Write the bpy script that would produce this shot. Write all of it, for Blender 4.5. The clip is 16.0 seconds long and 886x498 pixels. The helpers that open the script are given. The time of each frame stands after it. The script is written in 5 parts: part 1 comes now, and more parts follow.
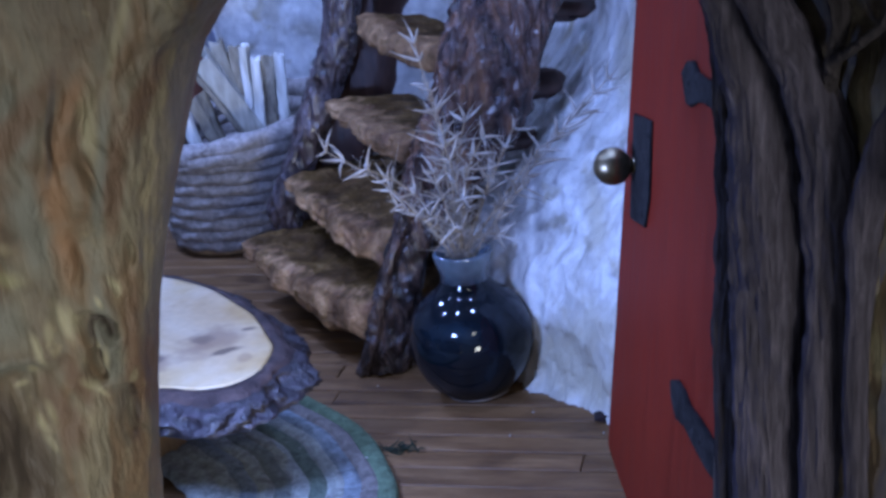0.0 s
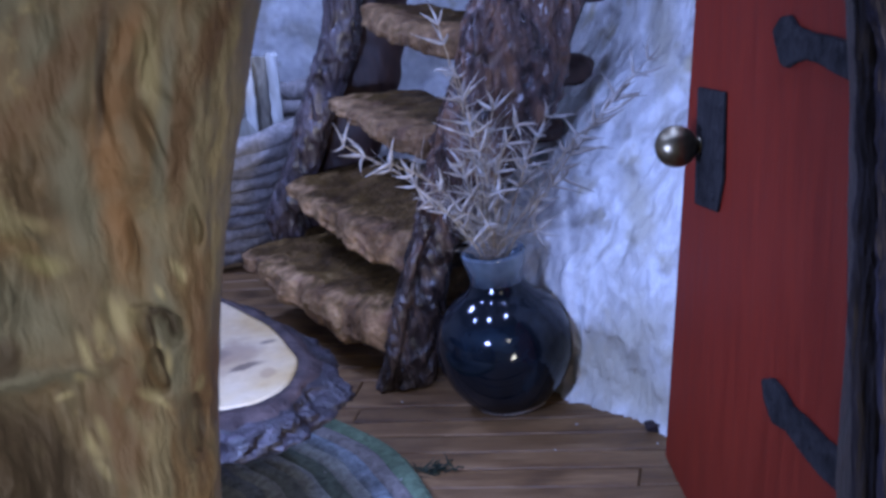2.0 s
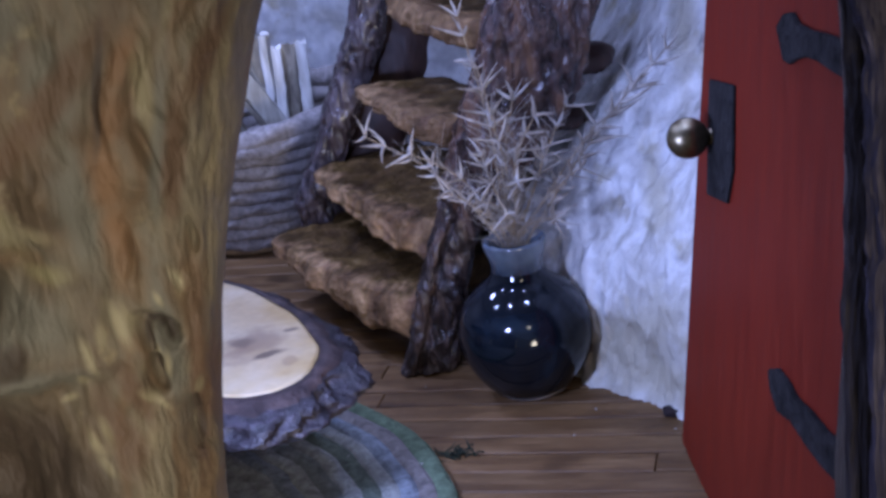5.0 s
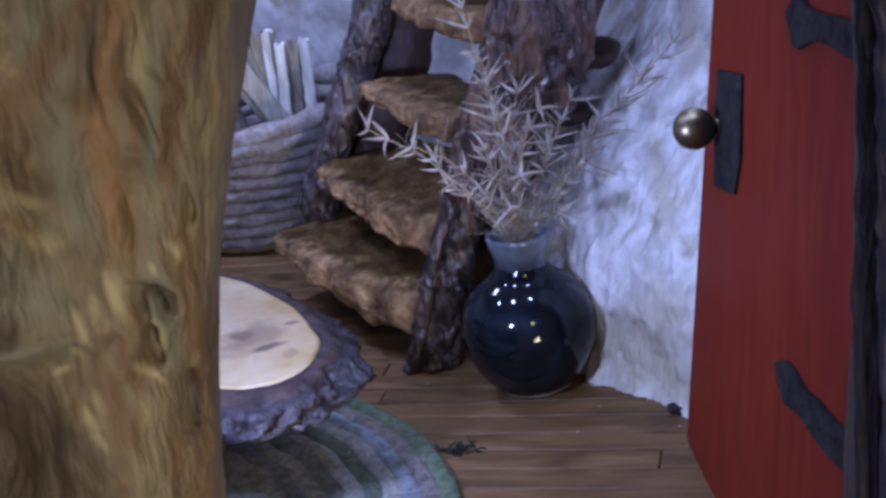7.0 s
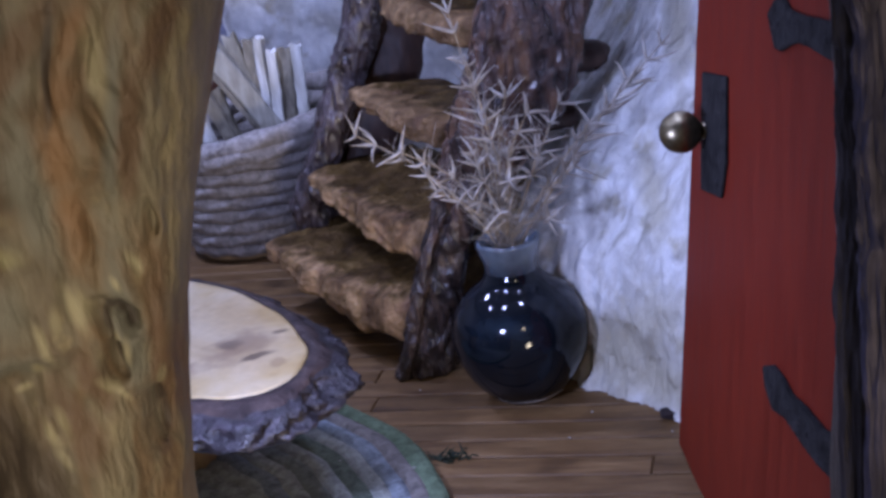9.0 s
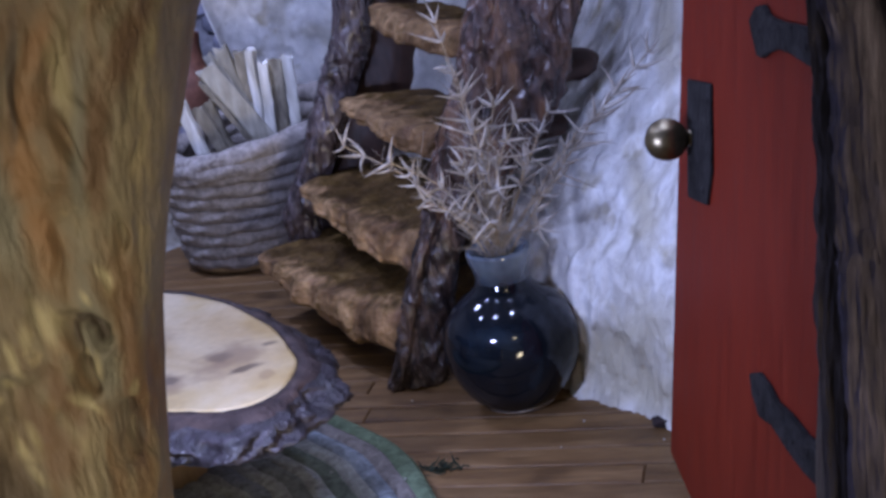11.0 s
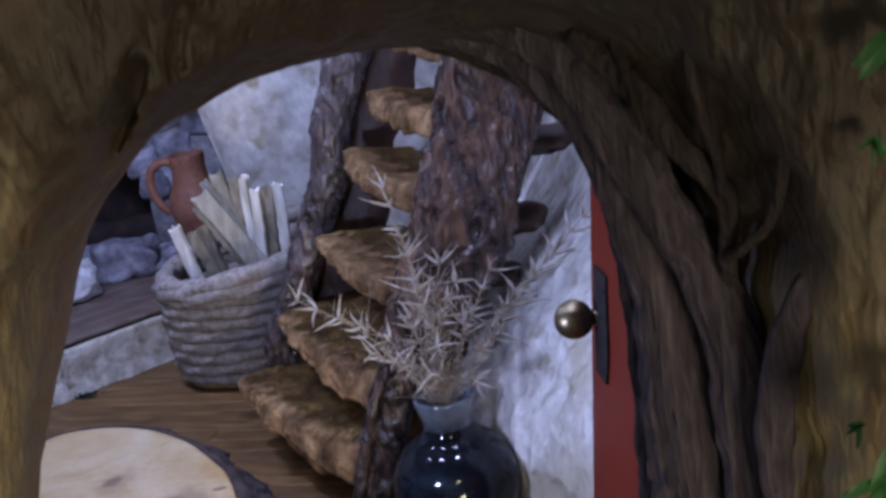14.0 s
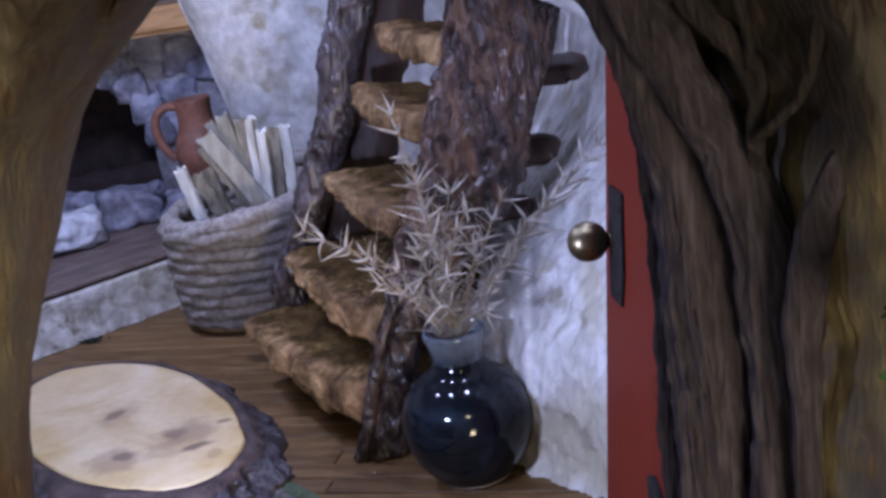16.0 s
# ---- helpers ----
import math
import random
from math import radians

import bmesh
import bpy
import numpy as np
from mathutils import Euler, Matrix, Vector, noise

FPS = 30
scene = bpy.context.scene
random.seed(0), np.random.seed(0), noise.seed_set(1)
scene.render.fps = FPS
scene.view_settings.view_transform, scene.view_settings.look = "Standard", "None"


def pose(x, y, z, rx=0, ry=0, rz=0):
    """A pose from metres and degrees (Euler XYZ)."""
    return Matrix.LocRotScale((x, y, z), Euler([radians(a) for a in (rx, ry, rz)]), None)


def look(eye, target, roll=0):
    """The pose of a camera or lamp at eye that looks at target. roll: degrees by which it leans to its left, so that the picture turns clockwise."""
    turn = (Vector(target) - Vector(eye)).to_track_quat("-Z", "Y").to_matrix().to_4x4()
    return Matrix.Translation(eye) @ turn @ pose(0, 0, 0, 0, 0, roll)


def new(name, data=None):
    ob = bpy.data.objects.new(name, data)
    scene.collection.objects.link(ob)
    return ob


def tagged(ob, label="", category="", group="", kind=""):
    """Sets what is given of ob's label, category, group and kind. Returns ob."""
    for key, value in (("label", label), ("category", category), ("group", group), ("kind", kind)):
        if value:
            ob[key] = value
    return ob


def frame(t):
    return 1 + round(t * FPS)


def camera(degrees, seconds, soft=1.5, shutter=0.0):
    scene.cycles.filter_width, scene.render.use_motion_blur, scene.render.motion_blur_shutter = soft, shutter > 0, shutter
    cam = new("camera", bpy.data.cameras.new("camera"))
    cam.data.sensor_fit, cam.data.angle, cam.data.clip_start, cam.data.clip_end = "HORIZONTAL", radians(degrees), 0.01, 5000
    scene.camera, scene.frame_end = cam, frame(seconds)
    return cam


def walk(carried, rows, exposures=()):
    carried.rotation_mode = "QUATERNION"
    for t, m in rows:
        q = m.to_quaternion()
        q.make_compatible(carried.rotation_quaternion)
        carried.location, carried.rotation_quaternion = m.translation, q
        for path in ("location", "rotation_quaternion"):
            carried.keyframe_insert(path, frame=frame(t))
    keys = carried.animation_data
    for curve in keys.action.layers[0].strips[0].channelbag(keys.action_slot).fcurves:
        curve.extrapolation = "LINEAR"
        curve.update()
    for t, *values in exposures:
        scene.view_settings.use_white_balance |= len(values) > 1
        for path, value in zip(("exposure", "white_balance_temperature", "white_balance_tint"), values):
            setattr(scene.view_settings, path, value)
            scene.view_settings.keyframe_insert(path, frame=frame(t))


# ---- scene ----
cam = camera(38.2, 16.0, soft=3.1)
cam.data.dof.use_dof, cam.data.dof.focus_distance, cam.data.dof.aperture_fstop = True, 0.46, 85.0
PATH = [
    (0, (0.00921, 0.00060, 0.21233), (-0.00002, 0.37763, 0.07905), -6.50),
    (0.5, (-0.00150, 0.01817, 0.19646), (0.00568, 0.39585, 0.06491), -7.98),
    (1, (-0.00932, 0.03076, 0.19096), (0.00283, 0.40915, 0.06185), -8.25),
    (1.5, (-0.01541, 0.03606, 0.19055), (-0.01154, 0.41461, 0.06139), -8.22),
    (2, (-0.01534, 0.03460, 0.19577), (-0.01154, 0.41348, 0.06758), -7.56),
    (2.5, (-0.01702, 0.03015, 0.19915), (-0.01820, 0.40929, 0.07168), -8.18),
    (3, (-0.01827, 0.03011, 0.20078), (-0.01992, 0.40879, 0.07195), -8.09),
    (3.5, (-0.01643, 0.03181, 0.19945), (-0.02103, 0.40955, 0.06795), -8.66),
    (4, (-0.01332, 0.03074, 0.19893), (-0.02076, 0.40734, 0.06433), -8.62),
    (4.5, (-0.00955, 0.02801, 0.19964), (-0.02072, 0.40559, 0.06808), -8.86),
    (4.7, (-0.00767, 0.02851, 0.20097), (-0.01868, 0.40529, 0.06713), -8.70),
    (6.8, (-0.00573, 0.03058, 0.19699), (-0.01735, 0.40921, 0.06854), -8.06),
    (7, (-0.00767, 0.03149, 0.19483), (-0.01927, 0.40940, 0.06424), -8.20),
    (7.5, (-0.00632, 0.03562, 0.19284), (-0.01902, 0.41297, 0.06076), -8.53),
    (8, (-0.00648, 0.03389, 0.19360), (-0.02040, 0.41147, 0.06231), -9.01),
    (8.5, (-0.00282, 0.03322, 0.19367), (-0.01573, 0.41157, 0.06451), -8.99),
    (9, (-0.00277, 0.03403, 0.19429), (-0.01560, 0.41227, 0.06479), -8.89),
    (9.2, (-0.00159, 0.03207, 0.19636), (-0.01506, 0.41072, 0.06814), -8.95),
    (11.3, (0.00214, 0.03616, 0.19345), (-0.01065, 0.41537, 0.06683), -9.49),
    (11.5, (0.00316, 0.03828, 0.19379), (-0.01041, 0.41717, 0.06627), -9.26),
    (12, (0.00455, 0.03643, 0.19963), (-0.00829, 0.41574, 0.07331), -9.35),
    (12.5, (0.00434, 0.03645, 0.19809), (-0.00976, 0.41603, 0.07269), -9.16),
    (13, (0.01576, 0.02857, 0.21490), (-0.00038, 0.41020, 0.09614), -8.95),
    (13.5, (0.03181, 0.01802, 0.22987), (0.01290, 0.40297, 0.12282), -9.78),
    (14, (0.04200, 0.01788, 0.22525), (0.01598, 0.40268, 0.11919), -9.21),
    (14.5, (0.03716, 0.01707, 0.22138), (0.00465, 0.40049, 0.11215), -9.28),
    (15, (0.03885, 0.02114, 0.21577), (0.00631, 0.40421, 0.10533), -9.21),
    (15.5, (0.04027, 0.02452, 0.21275), (0.00991, 0.40722, 0.10040), -9.33),
    (16, (0.03918, 0.02468, 0.20943), (0.00898, 0.40673, 0.09485), -9.28),
]
LIGHT = [(0, 0.02, 4650, 11), (1.5, 0.0, 4850, 13), (3.5, -0.03, 5150, 17), (8, -0.06, 5700, 17), (12.5, -0.10, 6150, 12), (13.5, -0.22, 6250, 12), (14, -0.18, 6300, 12), (15, 0.0, 6400, 12), (16, 0.06, 6400, 12)]
walk(cam, [(t, look(eye, target, roll)) for t, eye, target, roll in PATH], LIGHT)

# ---- world and light ----
world = bpy.data.worlds.new("world")
scene.world = world
world.use_nodes = True
wbg = world.node_tree.nodes["Background"]
wbg.inputs[0].default_value = (0.80, 0.74, 0.62, 1)
wbg.inputs[1].default_value = 0.175


def lamp(name, kind, energy, colour, m, size=0.05, spread=180):
    data = bpy.data.lights.new(name, kind)
    data.energy, data.color = energy, colour
    if kind == "AREA":
        data.shape, data.size = "DISK", size
        data.spread = radians(spread)
    else:
        data.shadow_soft_size = size
    ob = new(name, data)
    ob.matrix_world = m
    return ob


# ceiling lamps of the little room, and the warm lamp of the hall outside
LED = (0.52, 0.59, 1.0)
for x, y, watts in ((-0.172, 0.420, 0.14), (-0.075, 0.367, 0.14), (0.034, 0.361, 0.17)):
    lamp("ceiling_spot", "AREA", watts, LED, look((x, y, 0.292), (x - 0.01, y + 0.06, 0.0)), 0.012)
lamp("room_lamp_front", "AREA", 0.30, LED, look((-0.082, 0.276, 0.112), (0.010, 0.43, 0.05)), 0.018)
lamp("loft_spot", "AREA", 0.14, LED, look((0.060, 0.500, 0.288), (0.060, 0.512, 0.08)), 0.05)
lamp("room_lamp_back", "AREA", 0.85, LED, look((-0.17, 0.55, 0.292), (-0.16, 0.72, 0.03)), 0.04)
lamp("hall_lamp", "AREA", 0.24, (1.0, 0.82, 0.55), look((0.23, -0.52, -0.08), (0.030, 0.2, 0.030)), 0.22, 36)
# unseen fill light added to brighten the left side of the trunk
lamp("trunk_fill", "AREA", 0.030, (1.0, 0.82, 0.55), look((0.10, -0.45, 0.50), (-0.078, 0.19, 0.165)), 0.12, 22)

# ---- materials ----


def mat(name, cols, scale=60.0, stretch=(1, 1, 1), rough=0.7, metal=0.0, bump=0.3, bscale=400.0, bdist=0.0006,
        detail=6.0, spots=None, coat=0.0, distort=0.6, piece=0.0, wave=None, rough2=0.0, spec=0.5, bstretch=None, gmix=0.55):
    m = bpy.data.materials.new(name)
    m.use_nodes = True
    nt = m.node_tree
    n, l = nt.nodes, nt.links
    bsdf = n["Principled BSDF"]
    tc = n.new("ShaderNodeTexCoord")
    info = n.new("ShaderNodeObjectInfo")
    shift = n.new("ShaderNodeVectorMath")
    shift.operation = "ADD"
    l.new(tc.outputs["Object"], shift.inputs[0])
    if piece > 0:
        l.new(info.outputs["Random"], shift.inputs[1])
    mp = n.new("ShaderNodeMapping")
    mp.inputs["Scale"].default_value = stretch
    l.new(shift.outputs[0], mp.inputs["Vector"])
    big = n.new("ShaderNodeTexNoise")
    big.inputs["Scale"].default_value, big.inputs["Detail"].default_value = scale, detail
    big.inputs["Distortion"].default_value = distort
    l.new(mp.outputs[0], big.inputs["Vector"])
    fac = big.outputs["Fac"]
    if wave:
        wv = n.new("ShaderNodeTexWave")
        wv.inputs["Scale"].default_value, wv.inputs["Distortion"].default_value = wave[0], wave[1]
        wv.inputs["Detail"].default_value, wv.inputs["Detail Scale"].default_value = 3, 1.5
        wv.bands_direction = wave[2]
        l.new(mp.outputs[0], wv.inputs["Vector"])
        mixw = n.new("ShaderNodeMix")
        mixw.inputs[0].default_value = wave[3]
        l.new(fac, mixw.inputs[2])
        l.new(wv.outputs["Fac"], mixw.inputs[3])
        fac = mixw.outputs[0]
    ramp = n.new("ShaderNodeValToRGB")
    els = ramp.color_ramp.elements
    while len(els) < len(cols):
        els.new(0.5)
    for e, (pos, c) in zip(els, cols):
        e.position, e.color = pos, (*c, 1)
    l.new(fac, ramp.inputs[0])
    colour = ramp.outputs[0]
    fine = n.new("ShaderNodeTexNoise")
    fine.inputs["Scale"].default_value, fine.inputs["Detail"].default_value = bscale, 6
    mp2 = n.new("ShaderNodeMapping")
    mp2.inputs["Scale"].default_value = bstretch or stretch
    l.new(shift.outputs[0], mp2.inputs["Vector"])
    l.new(mp2.outputs[0], fine.inputs["Vector"])
    grain = n.new("ShaderNodeMix")
    grain.data_type, grain.blend_type = "RGBA", "MULTIPLY"
    grain.inputs[0].default_value = gmix
    gr = n.new("ShaderNodeMapRange")
    gr.inputs[1].default_value, gr.inputs[2].default_value, gr.inputs[3].default_value, gr.inputs[4].default_value = 0.3, 0.7, 0.6, 1.25
    l.new(fine.outputs["Fac"], gr.inputs[0])
    l.new(colour, grain.inputs[6])
    l.new(gr.outputs[0], grain.inputs[7])
    colour = grain.outputs[2]
    if spots:
        sn = n.new("ShaderNodeTexNoise")
        sn.inputs["Scale"].default_value, sn.inputs["Detail"].default_value = spots[0], 3
        l.new(shift.outputs[0], sn.inputs["Vector"])
        sr = n.new("ShaderNodeMapRange")
        sr.inputs[1].default_value, sr.inputs[2].default_value = spots[1], spots[2]
        l.new(sn.outputs["Fac"], sr.inputs[0])
        sm = n.new("ShaderNodeMix")
        sm.data_type = "RGBA"
        l.new(sr.outputs[0], sm.inputs[0])
        l.new(colour, sm.inputs[6])
        sm.inputs[7].default_value = (*spots[3], 1)
        colour = sm.outputs[2]
    if piece > 0:
        pr = n.new("ShaderNodeMapRange")
        pr.inputs[3].default_value, pr.inputs[4].default_value = 1 - piece, 1 + piece
        l.new(info.outputs["Random"], pr.inputs[0])
        pm = n.new("ShaderNodeMix")
        pm.data_type, pm.blend_type = "RGBA", "MULTIPLY"
        pm.inputs[0].default_value = 1
        l.new(colour, pm.inputs[6])
        l.new(pr.outputs[0], pm.inputs[7])
        colour = pm.outputs[2]
    l.new(colour, bsdf.inputs["Base Color"])
    rr = n.new("ShaderNodeMapRange")
    rr.inputs[3].default_value, rr.inputs[4].default_value = max(0.02, rough - rough2), min(1, rough + rough2)
    l.new(fac, rr.inputs[0])
    l.new(rr.outputs[0], bsdf.inputs["Roughness"])
    bsdf.inputs["Metallic"].default_value = metal
    bsdf.inputs["Specular IOR Level"].default_value = spec
    bsdf.inputs["Coat Weight"].default_value = coat
    bsdf.inputs["Coat Roughness"].default_value = 0.06 if rough < 0.2 else 0.22
    if bump > 0:
        add = n.new("ShaderNodeMath")
        l.new(fine.outputs["Fac"], add.inputs[0])
        l.new(fac, add.inputs[1])
        bp = n.new("ShaderNodeBump")
        bp.inputs["Strength"].default_value, bp.inputs["Distance"].default_value = bump, bdist
        l.new(add.outputs[0], bp.inputs["Height"])
        l.new(bp.outputs[0], bsdf.inputs["Normal"])
    return m


M_FLOOR = mat("stained_board", [(0.25, (0.078, 0.040, 0.0150)), (0.5, (0.147, 0.081, 0.030)), (0.75, (0.224, 0.136, 0.058))], 40, (1, 6, 1),
              0.52, bump=0.6, bscale=240, bdist=0.0004, piece=0.16, rough2=0.15, gmix=0.35, spec=0.3, spots=(38, 0.60, 0.75, (0.060, 0.032, 0.012)))
M_PLASTER = mat("white_plaster", [(0.3, (0.50, 0.48, 0.42)), (0.45, (0.72, 0.71, 0.68)), (0.7, (0.80, 0.80, 0.80))], 55, (1, 1, 1), 0.75,
                bump=0.7, bscale=160, bdist=0.0016, spots=(70, 0.60, 0.74, (0.42, 0.37, 0.25)), spec=0.3)
M_FASCIA = mat("dull_plaster", [(0.3, (0.26, 0.235, 0.185)), (0.5, (0.43, 0.405, 0.350)), (0.72, (0.56, 0.545, 0.50))], 90, (1, 1, 1), 0.85, bump=0.8, bscale=260,
               bdist=0.0012, spots=(120, 0.58, 0.70, (0.17, 0.14, 0.10)), spec=0.2)
M_PLASTER_PLAIN = mat("smooth_plaster", [(0.3, (0.60, 0.58, 0.53)), (0.7, (0.76, 0.75, 0.72))], 40, (1, 1, 1), 0.8,
                      bump=0.5, bscale=220, bdist=0.0009, spec=0.3)
M_BARK = mat("dark_bark", [(0.28, (0.014, 0.008, 0.008)), (0.42, (0.040, 0.022, 0.018)), (0.52, (0.078, 0.041, 0.028)), (0.62, (0.150, 0.074, 0.034)),
                           (0.70, (0.085, 0.056, 0.050)), (0.82, (0.20, 0.165, 0.165))], 95, (1, 1, 0.45), 0.26, bump=1.0, bscale=480, bdist=0.0022, rough2=0.14,
             distort=1.6, coat=0.25, bstretch=(1, 1, 0.28))
M_BARK_BLUE = mat("weathered_bark", [(0.30, (0.014, 0.010, 0.012)), (0.5, (0.046, 0.032, 0.033)), (0.72, (0.14, 0.115, 0.125))], 130,
                  (1, 1, 0.35), 0.28, bump=1.0, bscale=420, bdist=0.0022, rough2=0.15, distort=1.4, coat=0.45, bstretch=(1, 1, 0.25))
M_STEP = mat("sawn_branch_wood", [(0.28, (0.028, 0.0146, 0.0038)), (0.43, (0.054, 0.0300, 0.0076)), (0.56, (0.086, 0.0500, 0.0130)), (0.70, (0.132, 0.081, 0.024)), (0.85, (0.19, 0.132, 0.056))], 75,
             (1, 1, 1), 0.6, spec=0.12, bump=1.0, bscale=420, bdist=0.0016, distort=0.9, detail=9, piece=0.12, spots=(70, 0.60, 0.74, (0.062, 0.033, 0.013)))
M_DARKWOOD = mat("dark_stained_wood", [(0.3, (0.030, 0.014, 0.009)), (0.6, (0.075, 0.036, 0.022)), (0.8, (0.12, 0.065, 0.04))], 80, (1, 1, 0.4), 0.5,
                 bump=0.7, bscale=350, bdist=0.0006)
M_GLAZE = mat("blue_black_glaze", [(0.35, (0.003, 0.004, 0.006)), (0.6, (0.006, 0.009, 0.014)), (0.8, (0.016, 0.026, 0.040))], 60, (1, 1, 1), 0.085,
              bump=0.10, bscale=120, bdist=0.0004, coat=0.0, spec=0.36)
M_GLAZE_RIM = mat("pale_blue_glaze", [(0.3, (0.050, 0.066, 0.092)), (0.6, (0.12, 0.150, 0.19)), (0.8, (0.25, 0.29, 0.34))], 90, (1, 1, 0.5), 0.10,
                  bump=0.06, bscale=150, bdist=0.0004, coat=0.5, spec=0.7)


def glaze_run(m, z0, z1, dark):
    """The pale glaze thins out into the dark one between two heights, unevenly."""
    nt = m.node_tree
    base = nt.nodes["Principled BSDF"].inputs["Base Color"]
    old = base.links[0].from_socket
    tc, sp, ns, ad, mr, mx = (nt.nodes.new("ShaderNode" + k) for k in ("TexCoord", "SeparateXYZ", "TexNoise", "Math", "MapRange", "Mix"))
    ns.inputs["Scale"].default_value = 220
    nt.links.new(tc.outputs["Object"], sp.inputs[0])
    nt.links.new(tc.outputs["Object"], ns.inputs["Vector"])
    ad.operation = "MULTIPLY_ADD"
    nt.links.new(ns.outputs["Fac"], ad.inputs[0])
    ad.inputs[1].default_value = 0.004
    nt.links.new(sp.outputs["Z"], ad.inputs[2])
    mr.interpolation_type = "SMOOTHSTEP"
    mr.inputs[1].default_value, mr.inputs[2].default_value = z0 + 0.002, z1 + 0.002
    nt.links.new(ad.outputs[0], mr.inputs[0])
    mx.data_type = "RGBA"
    mx.inputs[6].default_value = (*dark, 1)
    nt.links.new(mr.outputs[0], mx.inputs[0])
    nt.links.new(old, mx.inputs[7])
    nt.links.new(mx.outputs[2], base)


glaze_run(M_GLAZE_RIM, 0.0440, 0.0545, (0.010, 0.015, 0.024))
M_CLAY = mat("unglazed_foot_clay", [(0.3, (0.3, 0.25, 0.2)), (0.7, (0.45, 0.38, 0.3))], 200, rough=0.8)
M_RED = mat("red_stained_door", [(0.30, (0.126, 0.0122, 0.0048)), (0.5, (0.150, 0.0158, 0.0062)), (0.72, (0.174, 0.0205, 0.0078))], 40, (6, 6, 0.5), 0.52,
            gmix=0.2, spec=0.18, bump=0.20, bscale=120, bdist=0.0003, bstretch=(7, 7, 0.35), rough2=0.08)
M_IRON = mat("black_iron", [(0.3, (0.011, 0.0100, 0.0095)), (0.7, (0.032, 0.029, 0.028))], 200, rough=0.8, metal=0.0, bump=0.9, bscale=420, bdist=0.0008, spec=0.12)
M_BRASS = mat("aged_brass", [(0.3, (0.15, 0.118, 0.066)), (0.55, (0.26, 0.212, 0.125)), (0.8, (0.36, 0.31, 0.20))], 110, rough=0.36, metal=1.0, bump=0.2,
              bscale=500, bdist=0.0003, rough2=0.1)
M_ROPE = mat("jute_rope", [(0.3, (0.165, 0.145, 0.130)), (0.5, (0.265, 0.238, 0.216)), (0.75, (0.38, 0.350, 0.325))], 260, (1, 1, 1), 0.9, bump=1.0, bscale=1300,
             bdist=0.0005, spec=0.1)
M_STICK = mat("split_pale_wood", [(0.3, (0.38, 0.36, 0.30)), (0.5, (0.56, 0.55, 0.50)), (0.75, (0.72, 0.72, 0.71))], 120, (1, 1, 0.2), 0.7, bump=0.6,
              bscale=500, bdist=0.0005, piece=0.08)
M_STICK_DULL = mat("greyed_split_wood", [(0.3, (0.17, 0.155, 0.118)), (0.5, (0.27, 0.255, 0.205)), (0.75, (0.40, 0.39, 0.34))], 120, (1, 1, 0.2), 0.75, bump=0.6, bscale=500, bdist=0.0005, piece=0.15)
M_STICKBARK = mat("stick_bark", [(0.3, (0.10, 0.085, 0.06)), (0.7, (0.30, 0.27, 0.2))], 180, (1, 1, 0.4), 0.8, bump=0.7, bscale=500, piece=0.25)
M_SLICE = mat("sanded_slice_wood", [(0.30, (0.42, 0.30, 0.145)), (0.48, (0.49, 0.375, 0.21)), (0.7, (0.55, 0.45, 0.29))], 26, (1, 1, 1), 0.45, bump=0.15,
              bscale=350, bdist=0.0003, distort=1.5, gmix=0.2)


def knots(m, centres):
    """Brown marks in the wood: x, y from the thing's base, half length and half width, turn, strength, softness, colour."""
    nt = m.node_tree
    base = nt.nodes["Principled BSDF"].inputs["Base Color"]
    colour = base.links[0].from_socket
    tc, wob = nt.nodes.new("ShaderNodeTexCoord"), nt.nodes.new("ShaderNodeTexNoise")
    wob.inputs["Scale"].default_value, wob.inputs["Detail"].default_value = 170, 4
    nt.links.new(tc.outputs["Object"], wob.inputs["Vector"])
    for x, y, rx, ry, turn, power, soft, tone in centres:
        mp = nt.nodes.new("ShaderNodeMapping")
        mp.vector_type = "TEXTURE"
        mp.inputs["Location"].default_value = (x, y, 0)
        mp.inputs["Rotation"].default_value = (0, 0, radians(turn))
        mp.inputs["Scale"].default_value = (rx, ry, 1000)
        nt.links.new(tc.outputs["Object"], mp.inputs["Vector"])
        ln = nt.nodes.new("ShaderNodeVectorMath")
        ln.operation = "LENGTH"
        nt.links.new(mp.outputs[0], ln.inputs[0])
        ad = nt.nodes.new("ShaderNodeMath")
        ad.operation = "MULTIPLY_ADD"
        nt.links.new(wob.outputs["Fac"], ad.inputs[0])
        ad.inputs[1].default_value = 1.6
        nt.links.new(ln.outputs["Value"], ad.inputs[2])
        mr = nt.nodes.new("ShaderNodeMapRange")
        mr.interpolation_type = "SMOOTHSTEP"
        mr.inputs[1].default_value, mr.inputs[2].default_value, mr.inputs[3].default_value, mr.inputs[4].default_value = 1.8 - soft, 1.8 + soft, power, 0.0
        nt.links.new(ad.outputs[0], mr.inputs[0])
        mx = nt.nodes.new("ShaderNodeMix")
        mx.data_type = "RGBA"
        nt.links.new(mr.outputs[0], mx.inputs[0])
        nt.links.new(colour, mx.inputs[6])
        mx.inputs[7].default_value = (*tone, 1)
        colour = mx.outputs[2]
    nt.links.new(colour, base)


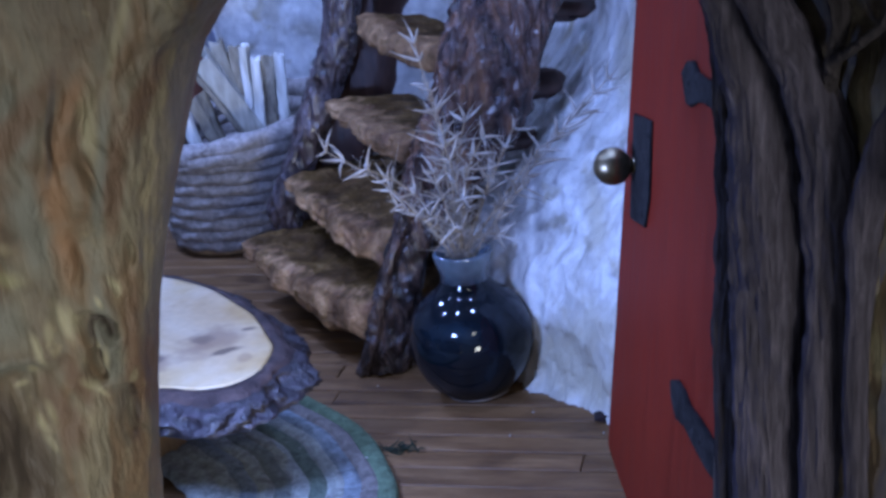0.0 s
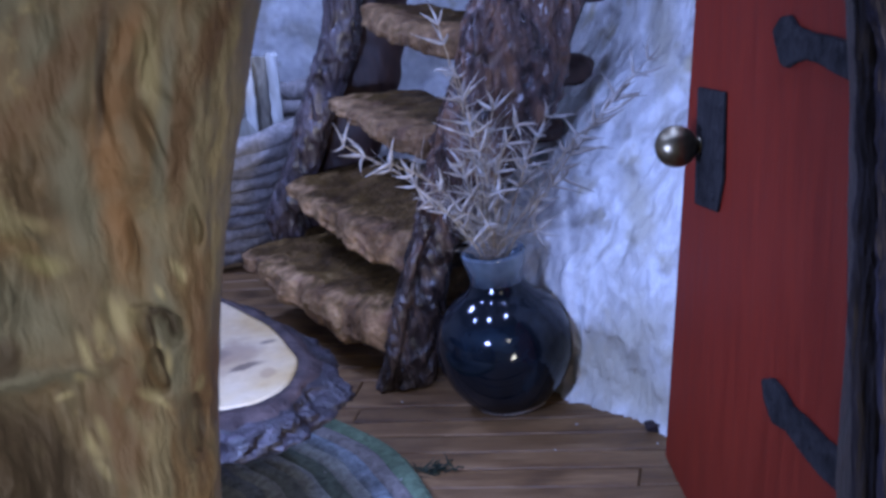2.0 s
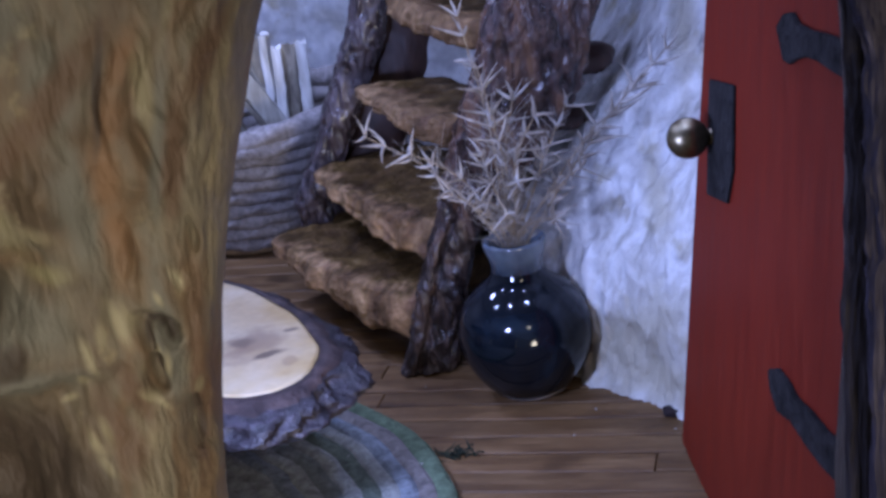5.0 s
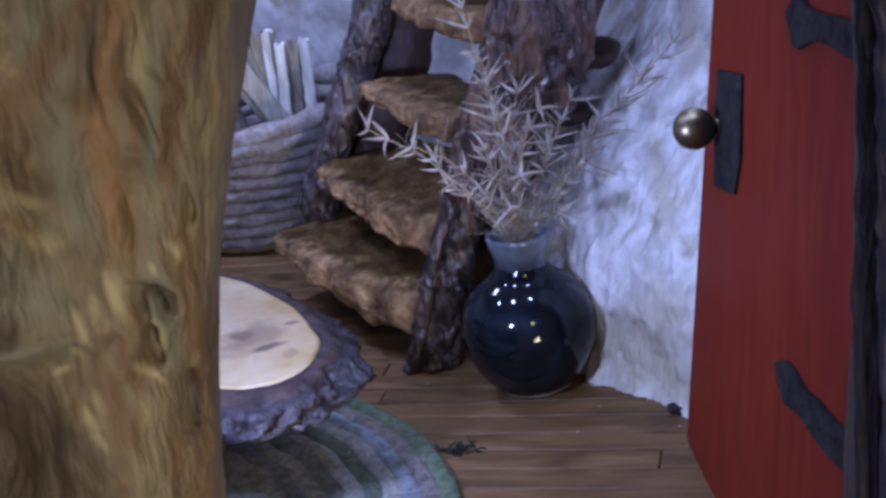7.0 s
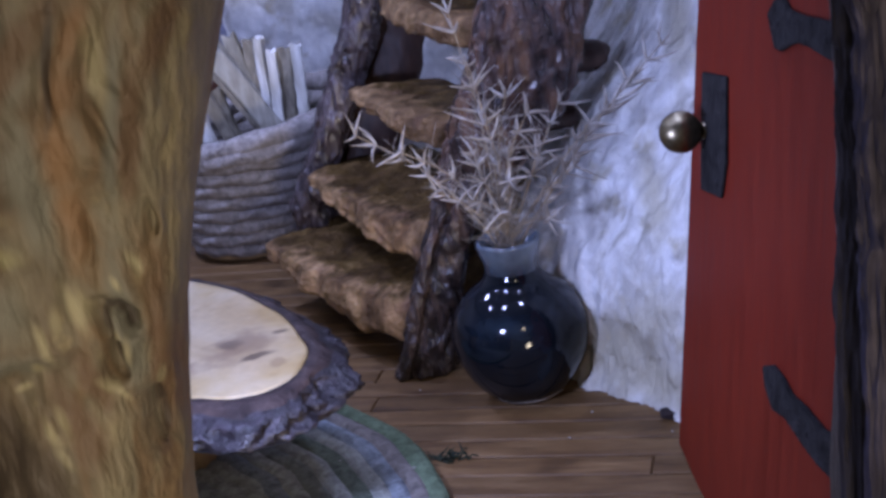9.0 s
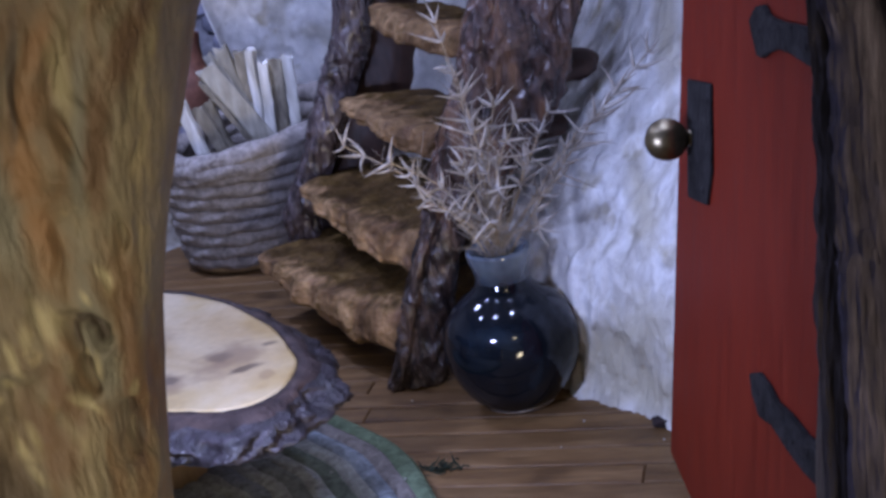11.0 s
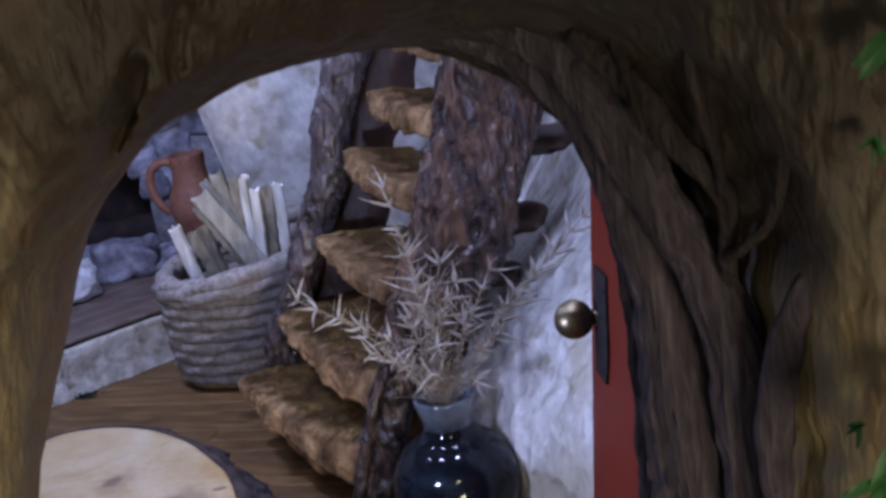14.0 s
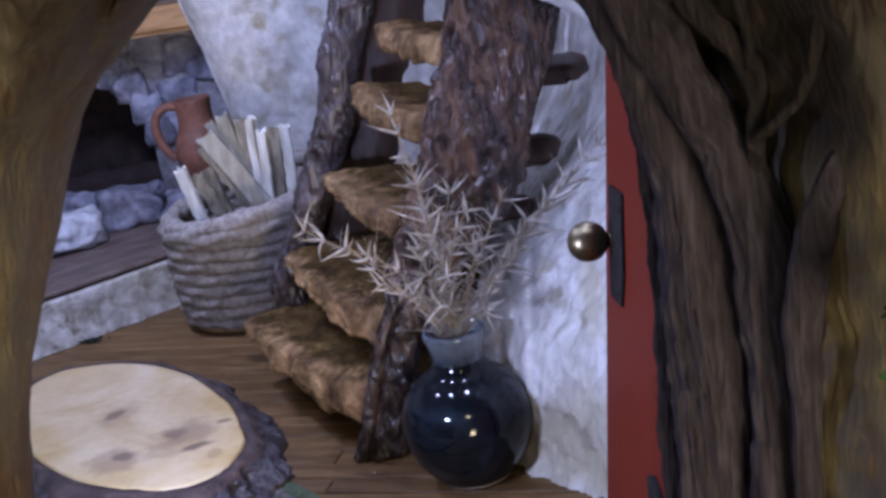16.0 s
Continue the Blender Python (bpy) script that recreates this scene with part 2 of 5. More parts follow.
TAN, HEART = (0.20, 0.125, 0.068), (0.060, 0.034, 0.020)
knots(M_SLICE, [(0.0241, -0.0190, 0.0085, 0.0115, -16, 0.70, 0.60, TAN), (0.0205, -0.0175, 0.0038, 0.0034, -16, 0.55, 0.5, HEART), (0.0299, -0.0287, 0.0044, 0.0024, 22, 0.80, 0.35, HEART),
                (0.0354, -0.0120, 0.0024, 0.0017, 10, 0.70, 0.35, HEART), (0.0057, -0.0315, 0.0090, 0.0072, -16, 0.62, 0.5, TAN), (0.0072, -0.0300, 0.0038, 0.0026, -16, 0.65, 0.4, HEART),
                (-0.0049, 0.0056, 0.0027, 0.0034, -16, 0.75, 0.5, HEART), (-0.0035, 0.0045, 0.0062, 0.0082, -16, 0.42, 0.7, TAN), (0.0373, -0.0347, 0.0022, 0.0030, 0, 0.40, 0.4, TAN)])
M_SLICEBARK = mat("slice_bark", [(0.28, (0.008, 0.006, 0.007)), (0.5, (0.020, 0.0155, 0.0185)), (0.75, (0.060, 0.050, 0.062))], 160, (1, 1, 1), 0.44, bump=1.0,
                  bscale=450, bdist=0.0014, distort=1.2, rough2=0.15, coat=0.15)
M_CUTBARK = mat("cut_bark_ring", [(0.3, (0.018, 0.011, 0.010)), (0.5, (0.040, 0.026, 0.023)), (0.7, (0.075, 0.050, 0.043))], 130, rough=0.6, spec=0.25, bump=0.8, bscale=450, bdist=0.0009)
M_STUMP = mat("tan_stump", [(0.3, (0.20, 0.12, 0.05)), (0.7, (0.40, 0.27, 0.12))], 90, (1, 1, 0.3), 0.6)
M_WOOL = [mat("rug_braid_%s" % k, [(0.3, tuple(0.85 * v for v in c)), (0.5, tuple(1.35 * v for v in c)), (0.75, tuple(min(1, 1.9 * v) for v in c))], 260, (1, 1, 1), 0.95, bump=1.0,
              bscale=900, bdist=0.0006, spec=0.1)
          for k, c in (("green", (0.095, 0.125, 0.075)), ("mauve", (0.15, 0.135, 0.12)), ("blue", (0.175, 0.195, 0.210)), ("pale", (0.25, 0.26, 0.235)),
                       ("moss", (0.11, 0.13, 0.10)), ("slate", (0.165, 0.180, 0.165)))]
M_STRAW = mat("dried_straw_leaf", [(0.3, (0.215, 0.175, 0.135)), (0.55, (0.375, 0.335, 0.285)), (0.8, (0.62, 0.60, 0.57))], 160, (1, 1, 1), 0.6, bump=0.2,
              piece=0.15, spec=0.4)
M_STEM = mat("dried_stem", [(0.3, (0.20, 0.14, 0.08)), (0.7, (0.42, 0.33, 0.2))], 150, rough=0.7, bump=0.3)
M_STONE = mat("grey_stone", [(0.3, (0.070, 0.072, 0.095)), (0.48, (0.165, 0.168, 0.215)), (0.7, (0.33, 0.335, 0.41))], 75, (1, 1, 1), 0.8, bump=0.9, bscale=260,
              bdist=0.0012, piece=0.3, spots=(60, 0.60, 0.72, (0.10, 0.10, 0.13)))
M_PALESTONE = mat("pale_stone", [(0.3, (0.26, 0.27, 0.30)), (0.5, (0.50, 0.51, 0.55)), (0.75, (0.72, 0.73, 0.77))], 70, rough=0.8, bump=0.8, bscale=300,
                  bdist=0.001)
M_MORTAR = mat("grey_mortar", [(0.3, (0.16, 0.16, 0.18)), (0.7, (0.36, 0.36, 0.39))], 120, rough=0.9, bump=0.8)
M_SOOT = mat("soot", [(0.3, (0.010, 0.006, 0.006)), (0.7, (0.035, 0.02, 0.018))], 90, rough=0.9, bump=0.5)
M_TERRA = mat("terracotta", [(0.3, (0.135, 0.055, 0.034)), (0.55, (0.20, 0.082, 0.050)), (0.8, (0.26, 0.120, 0.078))], 90, rough=0.65, bump=0.25, bscale=400)
M_HEARTH = mat("hearth_board", [(0.3, (0.075, 0.052, 0.042)), (0.6, (0.145, 0.105, 0.088)), (0.8, (0.21, 0.155, 0.135))], 60, (1, 4, 1), 0.5, bump=0.4, piece=0.2)
M_TRUNK = mat("painted_trunk", [(0.24, (0.064, 0.043, 0.023)), (0.38, (0.146, 0.102, 0.056)), (0.46, (0.190, 0.157, 0.098)), (0.53, (0.188, 0.124, 0.063)),
                                (0.60, (0.200, 0.166, 0.104)), (0.80, (0.31, 0.25, 0.135))], 40, (1, 1, 0.38), 0.55, bump=1.0, bscale=760, bdist=0.0009,
              distort=0.9, detail=8, gmix=0.6, bstretch=(1, 1, 0.28), spots=(220, 0.63, 0.74, (0.29, 0.235, 0.125)))


def paint(m, strokes, colour, fuzz, wob=0.5):
    """Brush strokes of a second colour on m, in the plane of x and z: from, to, half width."""
    nt = m.node_tree
    base = nt.nodes["Principled BSDF"].inputs["Base Color"]
    old = base.links[0].from_socket
    tc, ns = nt.nodes.new("ShaderNodeTexCoord"), nt.nodes.new("ShaderNodeTexNoise")
    ns.inputs["Scale"].default_value, ns.inputs["Detail"].default_value = 260, 4
    nt.links.new(tc.outputs["Object"], ns.inputs["Vector"])
    near = None
    for (ax, az), (bx, bz), w in strokes:
        mp = nt.nodes.new("ShaderNodeMapping")
        mp.vector_type = "TEXTURE"
        mp.inputs["Location"].default_value = ((ax + bx) / 2, 0, (az + bz) / 2)
        mp.inputs["Rotation"].default_value = (0, math.atan2(bx - ax, bz - az), 0)
        mp.inputs["Scale"].default_value = (w, 1000, max(w, math.hypot(bx - ax, bz - az) * 0.60))
        nt.links.new(tc.outputs["Object"], mp.inputs["Vector"])
        ln = nt.nodes.new("ShaderNodeVectorMath")
        ln.operation = "LENGTH"
        nt.links.new(mp.outputs[0], ln.inputs[0])
        if near is None:
            near = ln.outputs["Value"]
        else:
            mn = nt.nodes.new("ShaderNodeMath")
            mn.operation = "MINIMUM"
            nt.links.new(near, mn.inputs[0])
            nt.links.new(ln.outputs["Value"], mn.inputs[1])
            near = mn.outputs[0]
    ad = nt.nodes.new("ShaderNodeMath")
    ad.operation = "MULTIPLY_ADD"
    nt.links.new(ns.outputs["Fac"], ad.inputs[0])
    ad.inputs[1].default_value = wob * 2
    nt.links.new(near, ad.inputs[2])
    mr = nt.nodes.new("ShaderNodeMapRange")
    mr.interpolation_type = "SMOOTHSTEP"
    mr.inputs[1].default_value, mr.inputs[2].default_value, mr.inputs[3].default_value, mr.inputs[4].default_value = 1 + wob - fuzz, 1 + wob + fuzz, 0.85, 0.0
    nt.links.new(ad.outputs[0], mr.inputs[0])
    mx = nt.nodes.new("ShaderNodeMix")
    mx.data_type = "RGBA"
    nt.links.new(mr.outputs[0], mx.inputs[0])
    nt.links.new(old, mx.inputs[6])
    mx.inputs[7].default_value = (*colour, 1)
    nt.links.new(mx.outputs[2], base)


M_WALL = mat("stained_shaded_plaster", [(0.27, (0.36, 0.34, 0.29)), (0.41, (0.62, 0.60, 0.56)), (0.56, (0.78, 0.77, 0.75)), (0.75, (0.83, 0.83, 0.83))], 85, (1, 1, 0.26), 0.72, bump=1.0,
             bscale=260, bdist=0.0028, spots=(60, 0.60, 0.72, (0.46, 0.41, 0.28)), spec=0.3, distort=1.0, gmix=0.35, bstretch=(1, 1, 0.5))
paint(M_WALL, [((-0.024, 0.004), (0.006, 0.022), 0.012), ((-0.008, 0.020), (0.004, 0.040), 0.007), ((0.002, 0.055), (0.006, 0.075), 0.003), ((0.022, 0.100), (0.028, 0.125), 0.003)], (0.54, 0.50, 0.38), 1.0)
# grey staining beside the twigs, with their shadow on the wall painted in
paint(M_WALL, [((-0.0270, 0.072), (-0.0300, 0.030), 0.0042), ((-0.0200, 0.070), (-0.0245, 0.036), 0.0022), ((-0.0130, 0.074), (-0.0165, 0.050), 0.0014), ((-0.0340, 0.080), (-0.0350, 0.040), 0.0040)], (0.40, 0.385, 0.375), 0.8)
paint(M_WALL, [((-0.0240, 0.010), (-0.0060, 0.024), 0.0085), ((-0.0100, 0.006), (0.0060, 0.012), 0.0060)], (0.52, 0.475, 0.345), 0.9)
# the curved slit, and a lower one, beside the doorway
SLITS = [((-0.0520, 0.1410), (-0.0506, 0.1404), 0.0035), ((-0.0506, 0.1404), (-0.0497, 0.1388), 0.0042), ((-0.0497, 0.1388), (-0.0496, 0.1368), 0.0035), ((-0.0521, 0.1402), (-0.0521, 0.1372), 0.0025),
         ((-0.0521, 0.1352), (-0.0519, 0.1306), 0.0042), ((-0.0496, 0.1262), (-0.0499, 0.1225), 0.0035), ((-0.0499, 0.1225), (-0.0506, 0.1175), 0.0040), ((-0.0520, 0.1660), (-0.0490, 0.1780), 0.0015)]
# grey-green washes, brown and ochre streaks, pale yellow dabs
paint(M_TRUNK, [((-0.070, 0.147), (-0.062, 0.142), 0.0045), ((-0.0555, 0.166), (-0.0560, 0.152), 0.0022), ((-0.0420, 0.176), (-0.0475, 0.155), 0.0010),
                ((-0.0495, 0.148), (-0.0505, 0.126), 0.0016), ((-0.066, 0.178), (-0.058, 0.186), 0.0040), ((-0.0560, 0.1790), (-0.0550, 0.1700), 0.0030), ((-0.0780, 0.1375), (-0.0610, 0.1358), 0.0016), ((-0.0700, 0.1380), (-0.0690, 0.1460), 0.0014)],
      (0.175, 0.168, 0.125), 0.6)
paint(M_TRUNK, [((-0.0640, 0.1650), (-0.0480, 0.1800), 0.0020), ((-0.0415, 0.1700), (-0.0462, 0.1540), 0.0012), ((-0.0350, 0.1790), (-0.0405, 0.1690), 0.0014),
                ((-0.0590, 0.1300), (-0.0570, 0.1200), 0.0020), ((-0.0560, 0.1350), (-0.0545, 0.1270), 0.0014), ((-0.0460, 0.140), (-0.0500, 0.118), 0.0012)],
      (0.135, 0.078, 0.040), 0.6)
paint(M_TRUNK, [((-0.0450, 0.1790), (-0.0485, 0.1725), 0.0014), ((-0.0482, 0.1733), (-0.0513, 0.1650), 0.0017), ((-0.0510, 0.1670), (-0.0527, 0.1570), 0.0018),
                ((-0.0525, 0.1580), (-0.0530, 0.1495), 0.0016)], (0.255, 0.140, 0.062), 0.8)
paint(M_TRUNK, [((-0.0720, 0.1670), (-0.0660, 0.1570), 0.0024), ((-0.0640, 0.1510), (-0.0600, 0.1500), 0.0012)], (0.29, 0.26, 0.125), 0.8)
paint(M_TRUNK, [((-0.0240, 0.2020), (-0.0300, 0.1900), 0.00056), ((-0.0330, 0.2000), (-0.0400, 0.1820), 0.00063), ((-0.0545, 0.1440), (-0.0538, 0.1408), 0.00056), ((-0.0572, 0.1422), (-0.0574, 0.1395), 0.00056), ((-0.0615, 0.1352), (-0.0605, 0.1350), 0.00070),
                ((-0.0470, 0.1455), (-0.0474, 0.1432), 0.00042), ((-0.0602, 0.1285), (-0.0597, 0.1255), 0.00056), ((-0.0545, 0.1310), (-0.0535, 0.1290), 0.00056),
                ((-0.0640, 0.1570), (-0.0605, 0.1555), 0.00098), ((-0.0440, 0.1760), (-0.0452, 0.1680), 0.00077), ((-0.0505, 0.1352), (-0.0508, 0.1325), 0.00042),
                ((-0.0480, 0.1290), (-0.0487, 0.1270), 0.00042), ((0.0880, 0.1490), (0.0850, 0.1420), 0.00112),
                ((0.0850, 0.1250), (0.0870, 0.1150), 0.00098), ((0.0800, 0.1120), (0.0810, 0.1030), 0.0010)], (0.31, 0.265, 0.145), 0.9)
paint(M_TRUNK, [((-0.0557, 0.1440), (-0.0546, 0.1390), 0.0007), ((-0.0597, 0.1402), (-0.0590, 0.1362), 0.0006), ((-0.0645, 0.1322), (-0.0628, 0.1328), 0.0005), ((-0.0619, 0.1275), (-0.0613, 0.1240), 0.0006),
                ((-0.0614, 0.1232), (-0.0604, 0.1208), 0.0005), ((-0.0500, 0.1447), (-0.0495, 0.1428), 0.0004), ((-0.0478, 0.1470), (-0.0471, 0.1443), 0.0004), ((-0.0676, 0.1610), (-0.0645, 0.1630), 0.0007),
                ((-0.0452, 0.1745), (-0.0460, 0.1680), 0.0008), ((-0.0513, 0.1370), (-0.0512, 0.1358), 0.0003), ((-0.0530, 0.1295), (-0.0522, 0.1270), 0.0004)], (0.41, 0.36, 0.21), 0.8, 0.6)
paint(M_TRUNK, [((0.0830, 0.1580), (0.0845, 0.1480), 0.0030), ((0.0775, 0.1280), (0.0785, 0.1150), 0.0022),
                ((0.0850, 0.1400), (0.0860, 0.1250), 0.0035), ((0.0820, 0.2000), (0.0845, 0.1975), 0.0016)], (0.31, 0.255, 0.125), 1.0)
# shade inside the slits, painted along them in dark brown
paint(M_TRUNK, [(a, b, 0.0006) for a, b, _ in SLITS], (0.040, 0.026, 0.017), 0.5, 0.4)
# flat dark brown over the hollows at the lower left
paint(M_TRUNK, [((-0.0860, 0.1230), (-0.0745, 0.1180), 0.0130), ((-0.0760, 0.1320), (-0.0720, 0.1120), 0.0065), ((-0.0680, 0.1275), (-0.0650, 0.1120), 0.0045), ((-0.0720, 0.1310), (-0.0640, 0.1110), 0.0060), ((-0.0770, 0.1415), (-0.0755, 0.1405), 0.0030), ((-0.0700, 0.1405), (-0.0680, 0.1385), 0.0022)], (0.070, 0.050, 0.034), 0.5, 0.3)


def blend(m, attribute, saturation, value, hue=0.5):
    """Shifts m's colour where the mesh attribute is 1."""
    nt = m.node_tree
    at, mx, hs = nt.nodes.new("ShaderNodeAttribute"), nt.nodes.new("ShaderNodeMix"), nt.nodes.new("ShaderNodeHueSaturation")
    at.attribute_name, mx.data_type = attribute, "RGBA"
    base = nt.nodes["Principled BSDF"].inputs["Base Color"]
    old = base.links[0].from_socket
    hs.inputs["Hue"].default_value, hs.inputs["Saturation"].default_value, hs.inputs["Value"].default_value = hue, saturation, value
    nt.links.new(old, hs.inputs["Color"])
    nt.links.new(at.outputs["Fac"], mx.inputs[0])
    nt.links.new(old, mx.inputs[6])
    nt.links.new(hs.outputs[0], mx.inputs[7])
    nt.links.new(mx.outputs[2], base)


blend(M_SLICE, "rim", 1.18, 0.90)
# root tone beside the doorway, with the shade of arch and gaps in it
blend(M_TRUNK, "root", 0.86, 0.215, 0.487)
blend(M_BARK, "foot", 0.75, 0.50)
blend(M_STEP, "edge", 0.84, 3.6, 0.490)
M_ROOT = mat("grey_brown_root", [(0.30, (0.040, 0.0340, 0.0430)), (0.48, (0.067, 0.0575, 0.0730)), (0.60, (0.094, 0.0810, 0.1030)), (0.75, (0.160, 0.140, 0.173))], 330, (1, 1, 0.10), 0.8, bump=1.0,
             bscale=1200, bdist=0.0014, distort=0.9, detail=8, spec=0.12, gmix=0.8, bstretch=(1, 1, 0.12))
# shaded copy of the root colour, for the upper and innermost roots
M_ROOT_SHADED = mat("shaded_root", [(0.28, (0.026, 0.0210, 0.0210)), (0.5, (0.045, 0.0370, 0.0375)), (0.75, (0.078, 0.065, 0.064))], 300, (1, 1, 0.10), 0.8, bump=1.0,
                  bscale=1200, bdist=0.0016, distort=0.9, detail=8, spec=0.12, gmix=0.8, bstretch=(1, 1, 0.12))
M_MOSS = mat("green_moss", [(0.3, (0.008, 0.014, 0.007)), (0.7, (0.020, 0.034, 0.014))], 300, rough=0.9, bump=1.0)
M_LEAF = mat("green_leaf", [(0.3, (0.014, 0.070, 0.016)), (0.7, (0.036, 0.160, 0.036))], 120, rough=0.5, bump=0.3)
M_BEAM = mat("oak_beam", [(0.3, (0.16, 0.085, 0.03)), (0.6, (0.30, 0.17, 0.07)), (0.8, (0.40, 0.25, 0.12))], 60, (0.3, 1, 1), 0.55, bump=0.5)
M_CRUMB = mat("plaster_crumb", [(0.3, (0.30, 0.28, 0.25)), (0.7, (0.52, 0.50, 0.47))], 300, rough=0.8)

# ---- building helpers ----
BASE = {}


def plates(p, seed, across, along):
    """Height 0..1 of cracked bark at p: long uneven plates with deep joints, and fibres on them."""
    w = noise.noise_vector(p * 70 + Vector((seed, 0, 0))) * 0.0035
    q = Vector(((p.x + w.x) * across + seed, (p.y + w.y) * across, (p.z + w.z * 2) * along))
    d, at = noise.voronoi(q)
    joint = min(1.0, (d[1] - d[0]) / 0.40)
    lift = 0.5 + 0.5 * noise.noise(at[0] * 7.3)
    fibre = 1 - 2 * abs(noise.noise(Vector((p.x * 420 + seed, p.y * 420, p.z * 90)) + w * 200))
    strand = 1 - 2.4 * abs(noise.noise(Vector((p.x * 210 + seed, p.y * 210, p.z * 46)) + w * 320))
    return 0.7 * joint ** 0.6 * (0.35 + 0.65 * lift) + 0.38 * strand + 0.20 * fibre


def ease(t):
    t = min(1.0, max(0.0, t))
    return t * t * (3 - 2 * t)


def along_table(z, table):
    """Linear between the rows (z, value...) of a table."""
    for a, b in zip(table, table[1:]):
        if z <= b[0]:
            u = max(0.0, (z - a[0]) / (b[0] - a[0]))
            return [p + (q - p) * u for p, q in zip(a[1:], b[1:])]
    return list(table[-1][1:])


def link(name, bm, material, origin, smooth=True):
    me = bpy.data.meshes.new(name)
    for v in bm.verts:
        v.co -= Vector(origin)
    bmesh.ops.recalc_face_normals(bm, faces=bm.faces)
    bm.to_mesh(me)
    bm.free()
    if smooth:
        for p in me.polygons:
            p.use_smooth = True
    me.materials.append(material)
    return new(name, me)


def thing(name, base, label, category, group="", kind=""):
    ob = new(name)
    ob.empty_display_size = 0.01
    ob.location = base
    BASE[ob] = Vector(base)
    return tagged(ob, label, category, group, kind)


def part(name, bm, material, parent, label="", smooth=True):
    ob = link(name, bm, material, BASE[parent], smooth)
    ob.parent = parent
    BASE[ob] = BASE[parent]
    if label:
        ob["label"] = label
    return ob


def solo(name, bm, material, base, label, category, group="", kind="", smooth=True):
    ob = link(name, bm, material, base, smooth)
    ob.location = base
    BASE[ob] = Vector(base)
    return tagged(ob, label, category, group, kind)


def grid(bm, rows, closed=False):
    vs = [[bm.verts.new(p) for p in r] for r in rows]
    for a, b in zip(vs, vs[1:]):
        n = len(a)
        for i in range(n if closed else n - 1):
            j = (i + 1) % n
            bm.faces.new((a[i], a[j], b[j], b[i]))
    return vs


def cap(bm, ring):
    bm.faces.new(ring)


def smooth_path(pts, n):
    """n points on a smooth curve through pts."""
    pts = [Vector(p) for p in pts]
    out = []
    for i in range(n):
        s = i / (n - 1) * (len(pts) - 1)
        k = min(int(s), len(pts) - 2)
        u = s - k
        p0, p1, p2, p3 = pts[max(k - 1, 0)], pts[k], pts[k + 1], pts[min(k + 2, len(pts) - 1)]
        out.append(0.5 * ((2 * p1) + (p2 - p0) * u + (2 * p0 - 5 * p1 + 4 * p2 - p3) * u * u + (3 * p1 - p0 - 3 * p2 + p3) * u ** 3))
    return out


def tube(bm, pts, radii, seg=16, flat=1.0, wobble=None, caps=True, up=(0, 1, 0)):
    """A tube along pts. flat: how deep it is along up against its width. wobble(p, angle, s): a factor for the radius."""
    rows = []
    n = len(pts)
    for i, p in enumerate(pts):
        d = (pts[min(i + 1, n - 1)] - pts[max(i - 1, 0)]).normalized()
        a = Vector(up).cross(d).normalized()
        b = d.cross(a).normalized()
        r = radii[i] if isinstance(radii, list) else radii
        row = []
        for k in range(seg):
            t = 2 * math.pi * k / seg
            off = a * math.cos(t) * r + b * math.sin(t) * r * flat
            if wobble:
                off *= wobble(p + off, t, i / (n - 1))
            row.append(p + off)
        rows.append(row)
    vs = grid(bm, rows, True)
    if caps:
        cap(bm, list(reversed(vs[0])))
        cap(bm, vs[-1])
    return vs


def lathe(bm, profile, centre, seg=64, lump=None):
    rows = []
    for r, z in profile:
        row = []
        for k in range(seg):
            t = 2 * math.pi * k / seg
            f = lump(t, z) if lump else 1.0
            row.append(Vector(centre) + Vector((r * f * math.cos(t), r * f * math.sin(t), z)))
        rows.append(row)
    vs = grid(bm, rows, True)
    return vs


def box(bm, m, size, bevel=0.0, segments=1):
    r = bmesh.ops.create_cube(bm, size=1.0, matrix=m @ Matrix.Diagonal((*size, 1)))
    if bevel > 0:
        edges = {e for v in r["verts"] for e in v.link_edges}
        bmesh.ops.bevel(bm, geom=list(edges), offset=bevel, segments=segments, affect="EDGES", clamp_overlap=True)


def rock(bm, centre, size, seed, rough=0.25, sub=3, turn=0.0):
    r = bmesh.ops.create_icosphere(bm, subdivisions=sub, radius=1.0)
    q = Matrix.Rotation(turn, 3, "Z")
    for v in r["verts"]:
        p = v.co.copy()
        f = 1 + rough * noise.fractal(p * 1.3 + Vector((seed, seed * 2.3, 0)), 1.0, 2.0, 4)
        p = Vector((max(-0.82, min(0.82, p.x * 1.1)), max(-0.82, min(0.82, p.y * 1.1)), max(-0.8, min(0.8, p.z * 1.1)))) * f
        v.co = Vector(centre) + q @ Vector((p.x * size[0], p.y * size[1], p.z * size[2]))


# ---- front: the hollow trunk with its arched doorway ----
RIM = [(-0.061, -0.03), (-0.0595, 0.03), (-0.0553, 0.075), (-0.0530, 0.10), (-0.0498, 0.12), (-0.0456, 0.14), (-0.0400, 0.16), (-0.0333, 0.178),
       (-0.0180, 0.1945), (-0.002, 0.2005), (0.018, 0.2015), (0.0326, 0.199), (0.0466, 0.193), (0.0535, 0.184), (0.0594, 0.168), (0.0612, 0.144),
       (0.0608, 0.12), (0.0592, 0.09), (0.0565, 0.05), (0.0565, -0.03)]
